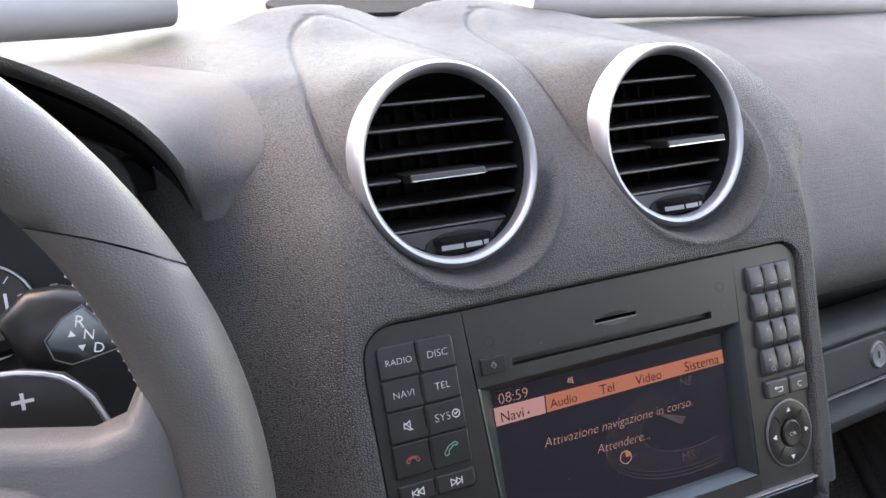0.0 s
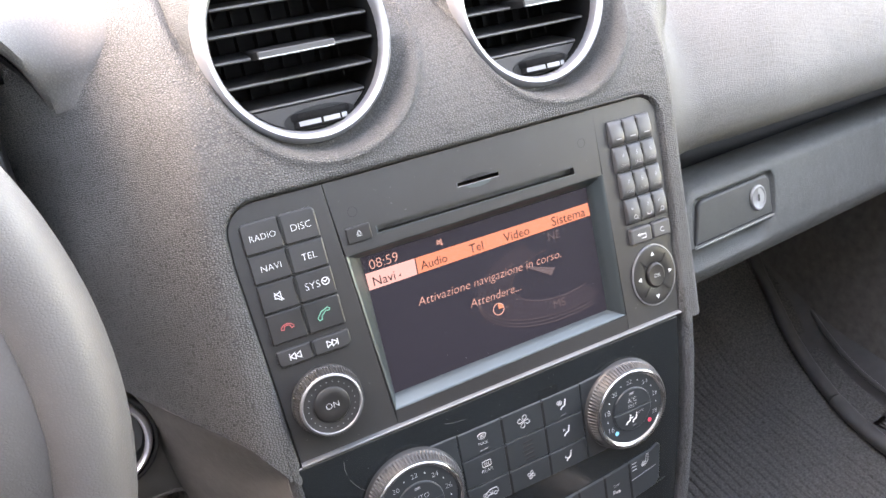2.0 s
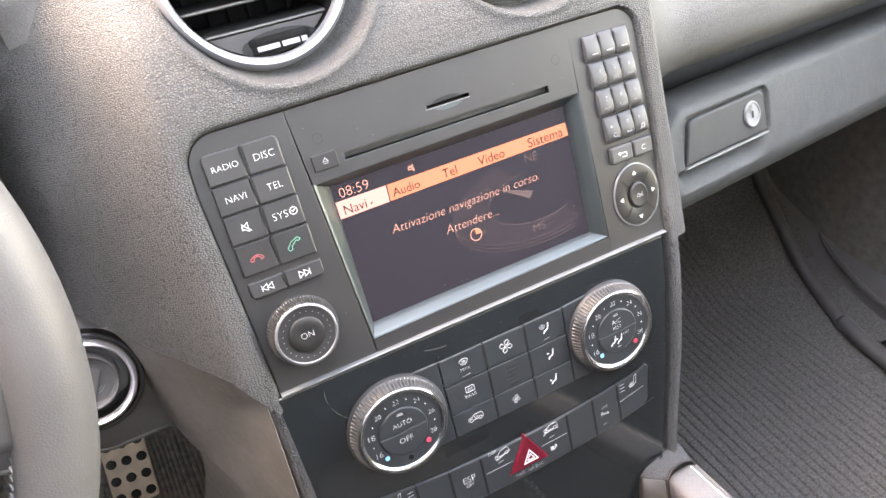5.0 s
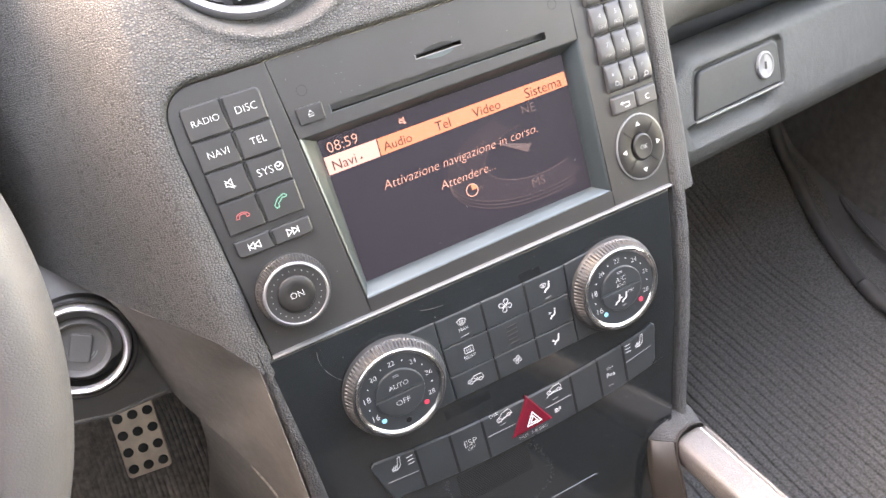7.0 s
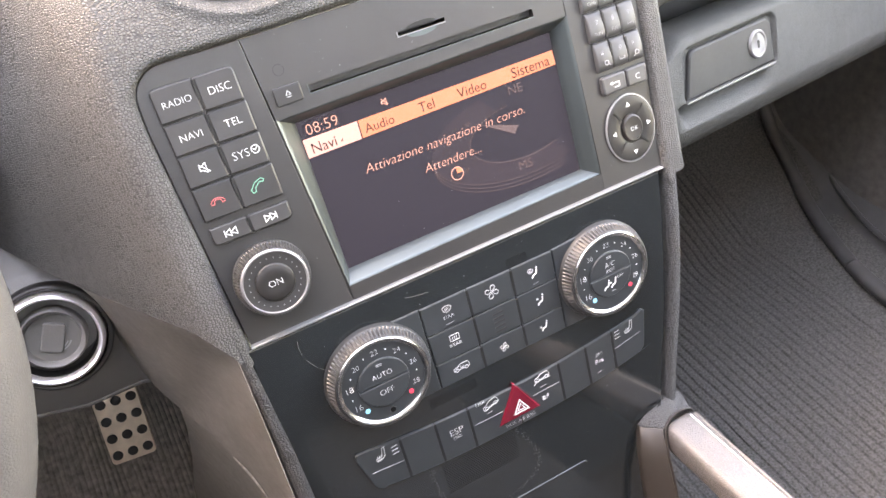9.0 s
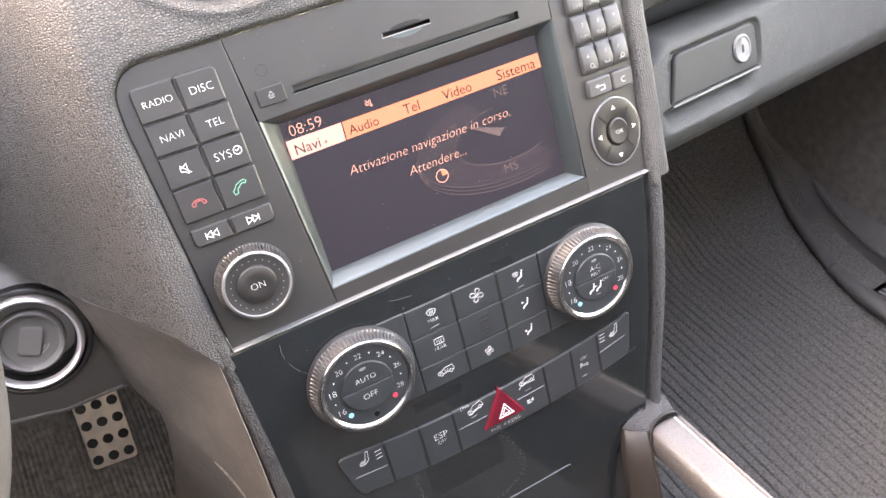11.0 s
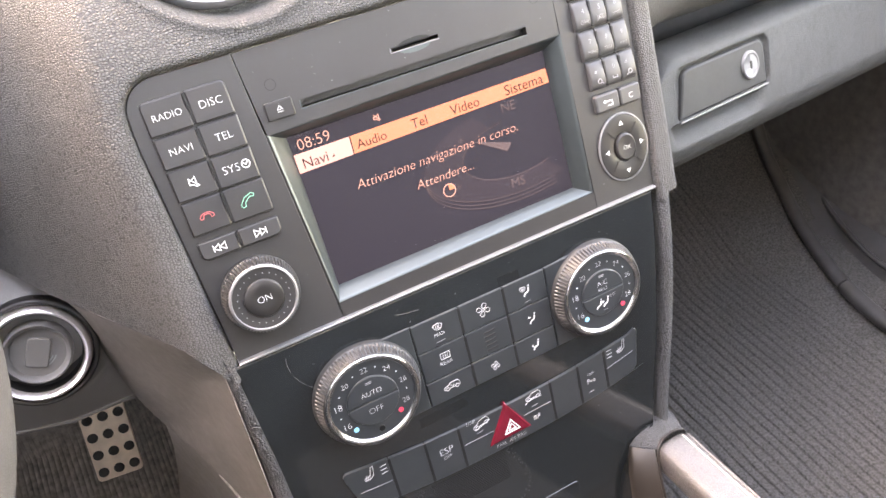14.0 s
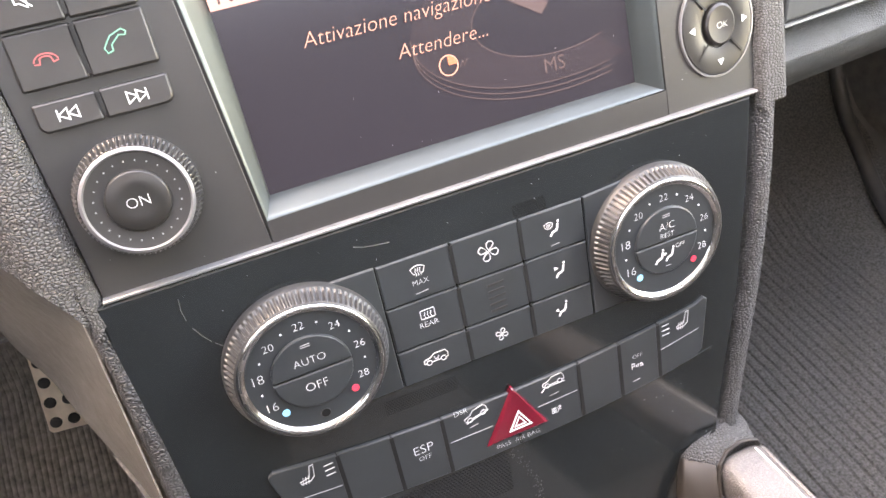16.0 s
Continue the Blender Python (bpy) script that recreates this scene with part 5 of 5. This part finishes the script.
part("barrel", lathe(bmesh.new(), 0, 0, [(0.0186, 0.011), (0.0183, 0.0025), (0.0172, 0.0010), (0.0158, 0.0018), (0.0146, 0.005), (0.002, 0.0056)], 56), M_SMOOTH, ign, "black stepped lock barrel")
bm = bmesh.new()
slab(bm, rounded(-0.0062, 0.0062, -0.0090, 0.0090, 0.002, 3), 0.0036, 0.009, 0.0008)
bm.transform(Matrix.Rotation(radians(28), 4, "Y"))
slot = part("key_slot", bm, M_SMOOTH, ign)
# Grey strokes that draw the lit arcs round the slot.
bm = ribbon(bmesh.new(), [arc(0.0, 0.0, 0.0095, -80, -35, 6), arc(0, 0, 0.0080, -75, -40, 6)], 0.0052, 0.0007)
part("slot_glint", bm, M_GREYPRINT, slot)

# ---- steering wheel ----
JOINT = 28.5
wheel = thing("steering_wheel", "grey leather steering wheel with stitched rim", "steering wheel", PANEL @ pose(-0.403, -0.10, 0.125))
R0, TR = 0.1862, 0.0148


def rim_piece(a0, a1, r):
    rings = []
    for k in range(int(abs(a1 - a0) / 2.5) + 1):
        a = radians(a0 + (a1 - a0) * k / int(abs(a1 - a0) / 2.5))
        bulge = 1 + 0.06 * math.sin(3 * a + 1)
        near = smoothstep(14, 0, abs(math.degrees(a) - JOINT))
        ring = []
        for j in range(22):
            b = 2 * math.pi * j / 22
            c = a - radians(5.8) * near * math.cos(b)
            ring.append(((R0 + r * bulge * math.cos(b)) * math.cos(c), r * 1.12 * math.sin(b), (R0 + r * bulge * math.cos(b)) * math.sin(c)))
        rings.append(ring)
    return loops(bmesh.new(), rings)


part("rim_leather", rim_piece(JOINT + 0.15, JOINT + 199, TR), M_LEATHER, wheel, "upper rim in grey leather")
part("rim_leather", rim_piece(JOINT - 0.15, JOINT - 160, TR * 0.985), M_LEATHER, wheel, "lower rim in grey leather")
bm = bmesh.new()
for k in range(60):
    a = radians(JOINT - 1 - k * 1.15)
    r = R0 - TR * 0.98
    tube(bm, [((r + 0.0006) * math.cos(a), -0.0032, (r + 0.0006) * math.sin(a)), ((r - 0.0008) * math.cos(a + 0.008), -0.0008, (r - 0.0008) * math.sin(a + 0.008))], 0.0006, 5, up=(0.3, 0.2, 1))
tagged(part("stitching", bm, M_THREAD, wheel, "pale stitching on the inner rim"), kind="stuff")
spoke = [(0.090, 0.046), (0.125, 0.0355), (0.150, 0.0300), (0.160, 0.0325), (0.1665, 0.044), (0.178, 0.03), (0.180, -0.02), (0.172, -0.05), (0.090, -0.05)]
part("spoke", slab(bmesh.new(), spoke[::-1], -0.010, 0.014, 0.007), M_LEATHER, wheel, "grey leather spoke")
cover = [(-0.15, 0.05), (0.05, 0.040), (0.112, 0.0300), (0.133, 0.0215), (0.149, 0.0100), (0.156, -0.006), (0.150, -0.05), (0.10, -0.10), (-0.10, -0.10), (-0.15, -0.05)]
part("airbag_pad", slab(bmesh.new(), cover[::-1], -0.024, 0.010, 0.010), M_LEATHER, wheel, "grey airbag cover")
part("paddle", slab(bmesh.new(), [(0.100, 0.0490), (0.126, 0.0480), (0.139, 0.0440), (0.148, 0.034), (0.155, 0.012), (0.150, -0.01), (0.100, -0.01)], 0.044, 0.052, 0.002), M_FACE, wheel, "black shift paddle with silver edge")
part("paddle_edge", tube(bmesh.new(), [(0.100, 0.0445, 0.0485), (0.113, 0.0445, 0.0483), (0.125, 0.0445, 0.0475), (0.133, 0.0445, 0.0455), (0.1385, 0.0445, 0.0430), (0.1430, 0.0445, 0.0390), (0.1470, 0.0445, 0.0335), (0.1505, 0.0445, 0.0250), (0.1545, 0.0445, 0.010)], 0.0012, 8, up=(0, 1, 0)), M_SILVER, wheel)
part("paddle_sign", ribbon(bmesh.new(), [[(0.1220, 0.0375), (0.1290, 0.0375)], [(0.1255, 0.0345), (0.1255, 0.0405)]], 0.0435, 0.0012), M_WHITE, wheel)

# ---- gear stalk and instruments ----
stalk = thing("gear_stalk", "black gear selector stalk with printed letters", "stalk", PANEL @ pose(-0.2590, -0.025, 0.1790))
pts = [(-0.030, 0.010), (-0.022, -0.010), (-0.010, -0.0150), (0.012, -0.0080), (0.018, 0.002), (0.006, 0.016), (-0.006, 0.020), (-0.018, 0.020)]
part("head", slab(bmesh.new(), pts, 0.0, 0.02, 0.005), M_KEY, stalk)
pts = [(-0.0130, 0.000), (-0.0110, -0.0080), (-0.0050, -0.0112), (0.0120, -0.0082), (0.0130, -0.004), (0.0020, 0.0115), (-0.0060, 0.0075)]
part("inlay", slab(bmesh.new(), pts, -0.0006, 0.01, 0.0008), M_GLOSS, stalk)
part("inlay_edge", ribbon(bmesh.new(), [pts + [pts[0]]], -0.0006, 0.0004), M_STRIP, stalk)
for t, x, z in (("R", 0.0005, 0.0052), ("N", 0.0029, -0.0004), ("D", 0.0057, -0.0063)):
    writing("legend", t, x, z, 0.0036, -0.0009, M_WHITE, stalk, turn=14, weight=0.0)
for x, z, s in ((-0.0034, 0.0008, 1), (-0.0004, -0.0052, -1)):
    part("arrow_mark", plate(bmesh.new(), [(x - 0.0014, z - 0.001 * s), (x + 0.0014, z - 0.001 * s), (x, z + 0.0014 * s)], -0.0009), M_WHITE, stalk)
part("arm", tube(bmesh.new(), [(-0.012, 0.012, 0.004), (-0.06, 0.04, -0.004), (-0.12, 0.07, -0.01)], 0.007, 10), M_DARK, stalk)

clu = thing("instrument_cluster", "dark instrument cluster with silver ringed gauges", "instrument cluster")
part("back_plate", slab(bmesh.new(), rounded(-0.58, -0.232, 0.12, 0.27, 0.03, 5), 0.060, 0.08, 0.002), M_DARK, clu)
for cx, cz, r in ((-0.3080, 0.1885, 0.0235), (-0.378, 0.205, 0.052), (-0.48, 0.205, 0.052)):
    g = part("gauge", lathe(bmesh.new(), cx, cz, [(r, 0.0600), (r, 0.0565), (r - 0.0008, 0.0560), (r - 0.0016, 0.0565), (0.001, 0.0580)], 56), M_FACE, clu)
    part("gauge_ring", lathe(bmesh.new(), cx, cz, [(r + 0.0004, 0.0570), (r + 0.0002, 0.0556), (r - 0.0008, 0.0556), (r - 0.0010, 0.0570)], 64, 1.0, False, False), M_SILVER, g)
    bm = bmesh.new()
    for k in range(9):
        a = radians(-40 + 30 * k)
        ribbon(bm, [[(cx + (r - 0.007) * math.cos(a), cz + (r - 0.007) * math.sin(a)), (cx + (r - 0.0025) * math.cos(a), cz + (r - 0.0025) * math.sin(a))]], 0.0566, 0.0005)
    part("scale", bm, M_WHITE, g)
# Added black plate that fills the gap below the brow as its shade.
part("gap_plate", box(bmesh.new(), -0.340, -0.204, 0.112, 0.117, 0.10, 0.258), M_DARK, clu)
writing("legend", "1", -0.2975, 0.1880, 0.0014, 0.0564, M_WHITE, clu)
writing("legend", "5", -0.2765, 0.1925, 0.0050, 0.0592, M_GREYPRINT, clu)
# hood over the instruments
hood = thing("instrument_hood", "dark grey hood over the instruments", "hood")
bm = bmesh.new()
BROW_X = [(0, -0.2020), (1, -0.2055), (2, -0.2125), (3, -0.2290), (4, -0.2540), (5, -0.2850), (6, -0.33), (7, -0.39), (8, -0.45), (9, -0.52), (10, -0.58), (11, -0.60)]
BROW_Z = [(0, 0.208), (1, 0.2270), (2, 0.2460), (3, 0.2660), (4, 0.2830), (5, 0.2970), (6, 0.311), (7, 0.319), (8, 0.316), (9, 0.300), (10, 0.27), (11, 0.22)]
BROW_Y = [(0, 0.075), (1, 0.050), (2, 0.032), (3, 0.016), (4, 0.006), (5, 0.0), (11, 0.0)]
rings = []
for k in range(67):
    s = 0.45 + k * 0.96 / 6
    x, z, dy = along(s, BROW_X), along(s, BROW_Z), along(s, BROW_Y)
    tx, tz = along(s + 0.1, BROW_X) - along(s - 0.1, BROW_X), along(s + 0.1, BROW_Z) - along(s - 0.1, BROW_Z)
    n = math.hypot(tx, tz) or 1.0
    nx, nz = tz / n, -tx / n
    w = 0.55 + 0.45 * smoothstep(0, 3, s)
    ring = [(x - nx * 0.001, 0.022 + dy, z - nz * 0.001), (x, 0.011 + dy, z), (x + nx * 0.0012 * w, 0.0075 + dy, z + nz * 0.0012 * w), (x + nx * 0.004 * w, 0.0066 + dy, z + nz * 0.004 * w)]
    # the brow flows out and back into the dash skin
    reach = 0.008 + 0.044 * smoothstep(0.0, 2.6, s)
    qx, qz = x + nx * reach, z + nz * reach
    start = 0.0066 + dy
    rise = max(top_depth(max(qx, -0.300), qz) + 0.004 - start, 0.004)
    for u in (0.16, 0.28, 0.42, 0.58, 0.76, 0.90, 1.05, 1.2, 1.35, 1.5):
        px, pz = x + nx * reach * u, z + nz * reach * u
        ring.append((px, fillet(start + rise * u ** 0.95, top_depth(max(px, -0.300), pz), 0.020) + 0.0030 * smoothstep(1.0, 1.5, u), pz))
    rings.append(ring)
loops(bm, rings, False, False, False)
part("brow", bm, M_TOP, hood)
# The underside is near-black, far darker than the brow.
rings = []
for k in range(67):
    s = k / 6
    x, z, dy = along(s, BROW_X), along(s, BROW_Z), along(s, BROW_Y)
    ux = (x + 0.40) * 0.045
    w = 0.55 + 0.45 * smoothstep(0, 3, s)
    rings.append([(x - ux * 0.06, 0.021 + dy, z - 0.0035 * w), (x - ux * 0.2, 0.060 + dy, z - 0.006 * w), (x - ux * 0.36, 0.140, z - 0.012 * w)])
part("underside", loops(bmesh.new(), rings, False, False, False), M_DARK, hood, "underside of the brow, coloured black")

# ---- pedal ----
ped = thing("accelerator_pedal", "steel accelerator pedal with black rubber studs", "pedal", CAR @ pose(-0.301, 0.382, -0.413, -28, 0, 0) @ pose(0, 0, 0, 0, 6, 0))
part("pedal_plate", slab(bmesh.new(), rounded(-0.0255, 0.0255, -0.0440, 0.0665, 0.005, 4), -0.0015, 0.003, 0.001), M_STEEL, ped, "brushed steel plate")
for r in range(5):
    for c in range(3):
        x, z = -0.0172 + 0.0172 * c, 0.0557 - 0.0222 * r
        part("stud", lathe(bmesh.new(), x, z, [(0.0060, 0.0), (0.0059, -0.002), (0.0048, -0.0030), (0.001, -0.0032)], 20), M_RUBBER, ped)
part("pedal_arm", box(bmesh.new(), -0.012, 0.012, 0.004, 0.03, -0.036, 0.14), M_DARK, ped)

# ---- floors ----
def ribbed(name, x0, x1, y0, y1, label, profile, pitch, groove, mat):
    """Carpet with ribs along y; profile(y) gives the height."""
    bm = bmesh.new()
    n = int((x1 - x0) / pitch)
    ys = steps(y0, y1, 0.018)
    cols = []
    for k in range(n):
        for u, h in ((0.0, -groove), (0.12, -groove), (0.26, 0.0), (0.55, 0.0006), (0.86, 0.0)):
            cols.append((x0 + (k + u) * pitch, h))
    rows = [[bm.verts.new((x + 0.0022 * noise.noise((x * 40, y * 14, 1.0)), y, profile(y) + h + 0.0016 * noise.noise((x * 60, y * 40, 0)))) for y in ys] for x, h in cols]
    for a, b in zip(rows, rows[1:]):
        for j in range(len(ys) - 1):
            bm.faces.new((a[j], a[j + 1], b[j + 1], b[j]))
    ob = thing(name, label, "carpet", CAR, kind="structure")
    part("ribbed_pile", bm, mat, ob)
    return ob


def floor_line(y):
    return -0.600 + 0.42 * max(y - 0.34, 0) + 1.5 * max(y - 0.52, 0)


ribbed("carpet", 0.16, 0.722, -0.12, 0.75, "ribbed dark grey carpet in the passenger footwell", floor_line, 0.0142, 0.0026, M_CARPET)
ribbed("carpet", -0.62, -0.16, -0.12, 0.75, "brown grey ribbed carpet in the driver footwell, lightened for lack of light", floor_line, 0.0068, 0.0014, M_CARPET_PALE)
fl = new("floor", bpy.data.meshes.new("floor"))
bm = box(bmesh.new(), -0.95, 0.95, -1.2, 0.85, -0.66, -0.62)
bm.to_mesh(fl.data)
bm.free()
fl.data.materials.append(M_TUNNEL)
fl.matrix_basis = CAR
tagged(fl, "dark carpeted car floor", "floor", kind="structure")


def wall_piece(name, label, mat, boxes, category="wall"):
    bm = bmesh.new()
    for b in boxes:
        box(bm, *b)
    me = bpy.data.meshes.new(name)
    bm.to_mesh(me)
    bm.free()
    me.materials.append(mat)
    ob = new(name, me)
    ob.matrix_basis = CAR
    return tagged(ob, label, category, kind="structure")


wall_piece("wall_front", "dark carpeted bulkhead behind the dashboard", M_CARPET, [(-0.95, 0.95, 0.80, 0.84, -0.62, 0.10)])
wall_piece("wall_right", "dark inner side of the passenger door", M_KICK, [(0.90, 0.95, -0.25, 0.80, -0.62, 0.12), (0.90, 0.95, 0.30, 0.80, 0.12, 0.16)])
# Unseen wall, added to keep the bright ground out of reflections.
wall_piece("wall_right_rear", "unseen dark wall at the rear right, hides the bright ground", M_TUNNEL, [(0.90, 0.95, -0.85, -0.252, -0.62, 0.05)])
# Unseen ceiling, its front edge set to tune the light from above.
wall_piece("ceiling", "unseen pale ceiling, cut back to shape the overhead light", M_LINER, [(-0.86, 0.95, -1.25, -0.42, 0.72, 0.76)], "ceiling")
# Unseen wall, added so that the glossy panels mirror something dark.
wall_piece("wall_rear", "unseen dark wall behind the cabin, darkens light and reflections", M_BACK, [(-0.82, 0.95, -0.85, -0.80, -0.62, 0.42)])
# Unseen wall, added to block the sky on the driver's side.
wall_piece("wall_left", "unseen dark wall on the driver side, keeps side light out", M_BACK, [(-0.86, -0.82, -0.85, 0.80, -0.62, 0.0), (-0.86, -0.82, -0.85, -0.10, 0.0, 0.72), (-0.86, -0.82, -0.10, 0.10, 0.0, 0.38), (-0.86, -0.82, 0.10, 0.80, 0.0, 0.22)])
# Unseen plate, added to stop light leaking into the footwells.
wall_piece("cowl", "unseen dark plate below the windscreen, stops light leaking in", M_DARK, [(-0.95, 0.95, 0.44, 0.84, 0.13, 0.16)], "cowl")
trim = thing("windscreen_trim", "pale grey trim along the windscreen foot", "trim", CAR, kind="structure")
part("trim_roll", tube(bmesh.new(), [(0.155, 0.455, 0.249), (0.20, 0.458, 0.2475), (0.40, 0.47, 0.240), (0.90, 0.52, 0.215)], 0.022, 14), M_TRIM, trim)
part("trim_roll", tube(bmesh.new(), [(-0.90, 0.36, 0.262), (-0.40, 0.40, 0.262), (-0.25, 0.415, 0.262), (-0.190, 0.437, 0.264)], 0.024, 14), M_TRIM, trim)
grille = thing("speaker_grille", "dark grey loudspeaker grille in the dash top", "loudspeaker", CAR)
part("grille_mesh", slab(bmesh.new(), [(0.025 + 0.118 * math.copysign(abs(math.cos(a)) ** 0.8, math.cos(a)), 0.098 * math.sin(a)) for a in [2 * math.pi * k / 48 for k in range(48)]], 0.0, 0.004, 0.001), M_MESH, grille).matrix_basis = pose(0, 0.520, 0.2452, -90, 0, 0)
wall_piece("pillar", "grey windscreen pillar", M_LINER, [(0.82, 0.88, 0.10, 0.16, 0.2, 0.74)], "pillar")
tun = thing("tunnel", "dark centre tunnel between the footwells", "console", CAR)
part("tunnel_body", box(bmesh.new(), -0.115, 0.10, -0.7, 0.75, -0.62, -0.28), M_TUNNEL, tun)
# door sill beside the passenger carpet
LIP = [(0.735, -1.0, -0.578), (0.741, -0.2, -0.578), (0.748, 0.07, -0.578), (0.753, 0.15, -0.578), (0.764, 0.205, -0.578), (0.784, 0.258, -0.578), (0.804, 0.305, -0.577), (0.826, 0.360, -0.568), (0.850, 0.425, -0.545), (0.872, 0.50, -0.505), (0.885, 0.58, -0.40)]
sill = thing("door_sill", "dark plastic door sill with a rounded lip and ribbed steel plate", "sill", CAR)
part("sill_lip", tube(bmesh.new(), spline(LIP[:5], 24), 0.0125, 16), M_SILL, sill, "rounded grey plastic lip")
part("sill_lip", tube(bmesh.new(), [p + Vector((0.001, 0.0025, 0)) for p in spline(LIP[4:], 24)], 0.0115, 16), M_SILL, sill, "rounded grey plastic lip running up the kick panel")
rows = [[Vector((x, y, floor_line(y) - 0.004 + 0.016 * smoothstep(0.715, 0.76, x))) for x in steps(0.690, 0.93, 0.02)] for y in steps(-0.9, 0.78, 0.03)]
part("carpet_edge", loops(bmesh.new(), rows, False, False, False), M_CARPET, sill, "smooth dark carpet below the lip")
rows = [[Vector((p.x + (0.93 - p.x) * u, p.y, p.z + dz)) for u, dz in ((0.03, -0.008), (0.14, -0.012), (0.40, -0.012), (0.62, 0.004), (1.0, 0.020))] for p in spline(LIP, 40)]
part("sill_recess", loops(bmesh.new(), rows, False, False, False), M_SILL, sill, "dark plastic channel behind the lip")
plate_top = part("scuff_plate", slab(bmesh.new(), rounded(-0.016, 0.016, -0.30, 0.0, 0.004, 3), 0.0, 0.004, 0.001), M_STRIP, sill, "ribbed steel scuff plate")
plate_top.matrix_basis = pose(0.797, 0.150, -0.588, -90, 0, 8)
for k in range(3):
    part("rib", slab(bmesh.new(), rounded(-0.011 + 0.009 * k, -0.007 + 0.009 * k, -0.29, -0.008, 0.001, 2), -0.0018, 0.0, 0.0006), M_SILVER, plate_top)
part("door_seal", tube(bmesh.new(), [p + Vector((0.085, 0.045, 0.012)) for p in spline(LIP[2:], 24)], 0.0045, 10), M_SILL, sill, "thin rubber door seal")

# ---- grab handle ----
grab = thing("grab_handle", "light grey leather grab handle on the console edge", "handle", CAR)
line = [(0.1140, -0.0655, -0.1785), (0.1142, -0.0675, -0.1783), (0.1145, -0.0712, -0.1780), (0.1152, -0.085, -0.1775), (0.1185, -0.14, -0.1755), (0.1230, -0.22, -0.1735), (0.1285, -0.34, -0.1720)]
rings = []
for k, (x, y, z) in enumerate(line):
    g = (0.80, 0.93, 1.0)[min(k, 2)]
    w, h = 0.0150 * g, 0.0135 * g
    rings.append([(x + w * math.copysign(abs(math.cos(b)) ** 0.5, math.cos(b)), y + 0.18 * w * math.cos(b) if k < 4 else y, z + h * math.copysign(abs(math.sin(b)) ** 0.6, math.sin(b)) - 0.002 * math.cos(b)) for b in [2 * math.pi * j / 36 for j in range(36)]])
part("grip", loops(bmesh.new(), rings), M_HANDLE, grab, "padded light grey grip")
part("piping", tube(bmesh.new(), [(x + 0.0132, y - 0.001, z + 0.0098) for x, y, z in line[1:]], 0.0013, 8), M_HANDLE, grab, "raised seam along the grip")
part("piping", tube(bmesh.new(), [(0.1270, -0.0660, -0.1680), (0.1255, -0.0650, -0.1650), (0.1215, -0.0642, -0.1632), (0.1155, -0.0634, -0.1628), (0.1065, -0.0648, -0.1632), (0.1000, -0.0685, -0.1660), (0.0975, -0.0730, -0.172), (0.0950, -0.0805, -0.182), (0.0932, -0.0895, -0.194), (0.0893, -0.1085, -0.225), (0.085, -0.138, -0.29)], 0.0011, 8, up=(0, 1, 0.2)), M_BRACKET, grab, "raised seam round the collar")
part("stitching", tube(bmesh.new(), [(x + 0.0082, y - 0.001, z + 0.0128) for x, y, z in line[1:]], 0.0005, 6), M_WHITE, grab, "pale stitching along the grip")
# grained collar: a wedge between the band and the grip
wedge = [(0.0864, -0.0590, -0.1652), (0.0853, -0.0560, -0.1636), (0.1040, -0.0500, -0.1600), (0.1255, -0.0438, -0.1600), (0.1285, -0.0520, -0.1630), (0.1268, -0.0650, -0.1660), (0.1215, -0.0640, -0.1645), (0.1155, -0.0630, -0.1640), (0.1062, -0.0644, -0.1640), (0.0988, -0.0684, -0.1652)]
mid = Vector((0.108, -0.056, -0.162))
rings = []
for g, dz in ((1.0, -0.008), (1.0, -0.004), (0.985, -0.0012), (0.95, 0.0), (0.5, 0.0008)):
    rings.append([(mid.x + (x - mid.x) * g, mid.y + (y - mid.y) * g, z + dz) for x, y, z in wedge])
part("collar", loops(bmesh.new(), rings), M_COLLAR, grab, "grained black collar")
LEFT = [(-0.1645, (0.0860, -0.0572)), (-0.190, (0.0775, -0.0738)), (-0.225, (0.0745, -0.0905)), (-0.30, (0.066, -0.123))]
RIGHT = [(-0.1650, (0.0985, -0.0680)), (-0.182, (0.0950, -0.0802)), (-0.194, (0.0932, -0.0892)), (-0.225, (0.0893, -0.108)), (-0.30, (0.085, -0.140))]
rings = []
for k in range(8):
    z = -0.1662 - 0.13 * k / 7
    a, b = [Vector((along(-z, [(-h, p[0]) for h, p in side]), along(-z, [(-h, p[1]) for h, p in side]), z)) for side in (LEFT, RIGHT)]
    m = a.lerp(b, 0.5) + Vector((-0.0005, -0.0012, 0))
    rings.append([a + Vector((0.001, 0.006, 0)), a + Vector((0.0004, 0.003, 0)), a + Vector((0.001, -0.0002, 0)), m, b - Vector((0.0010, 0.0002, 0)), b + Vector((0.0006, 0.002, 0)), b + Vector((0.001, 0.006, 0))])
part("bracket", loops(bmesh.new(), rings), M_BRACKET, grab, "smooth brown grey bracket below the grip")

# ---- outside ----
# Unseen ground, made pale to throw light up into the cabin.
gr = new("ground", bpy.data.meshes.new("ground"))
bm = bmesh.new()
bmesh.ops.create_grid(bm, x_segments=8, y_segments=8, size=300)
bm.to_mesh(gr.data)
bm.free()
gr.data.materials.append(M_GROUND)
gr.matrix_basis = pose(0, 0, -0.45)
tagged(gr, "unseen pale ground outside the car that bounces light in", "ground", kind="structure")
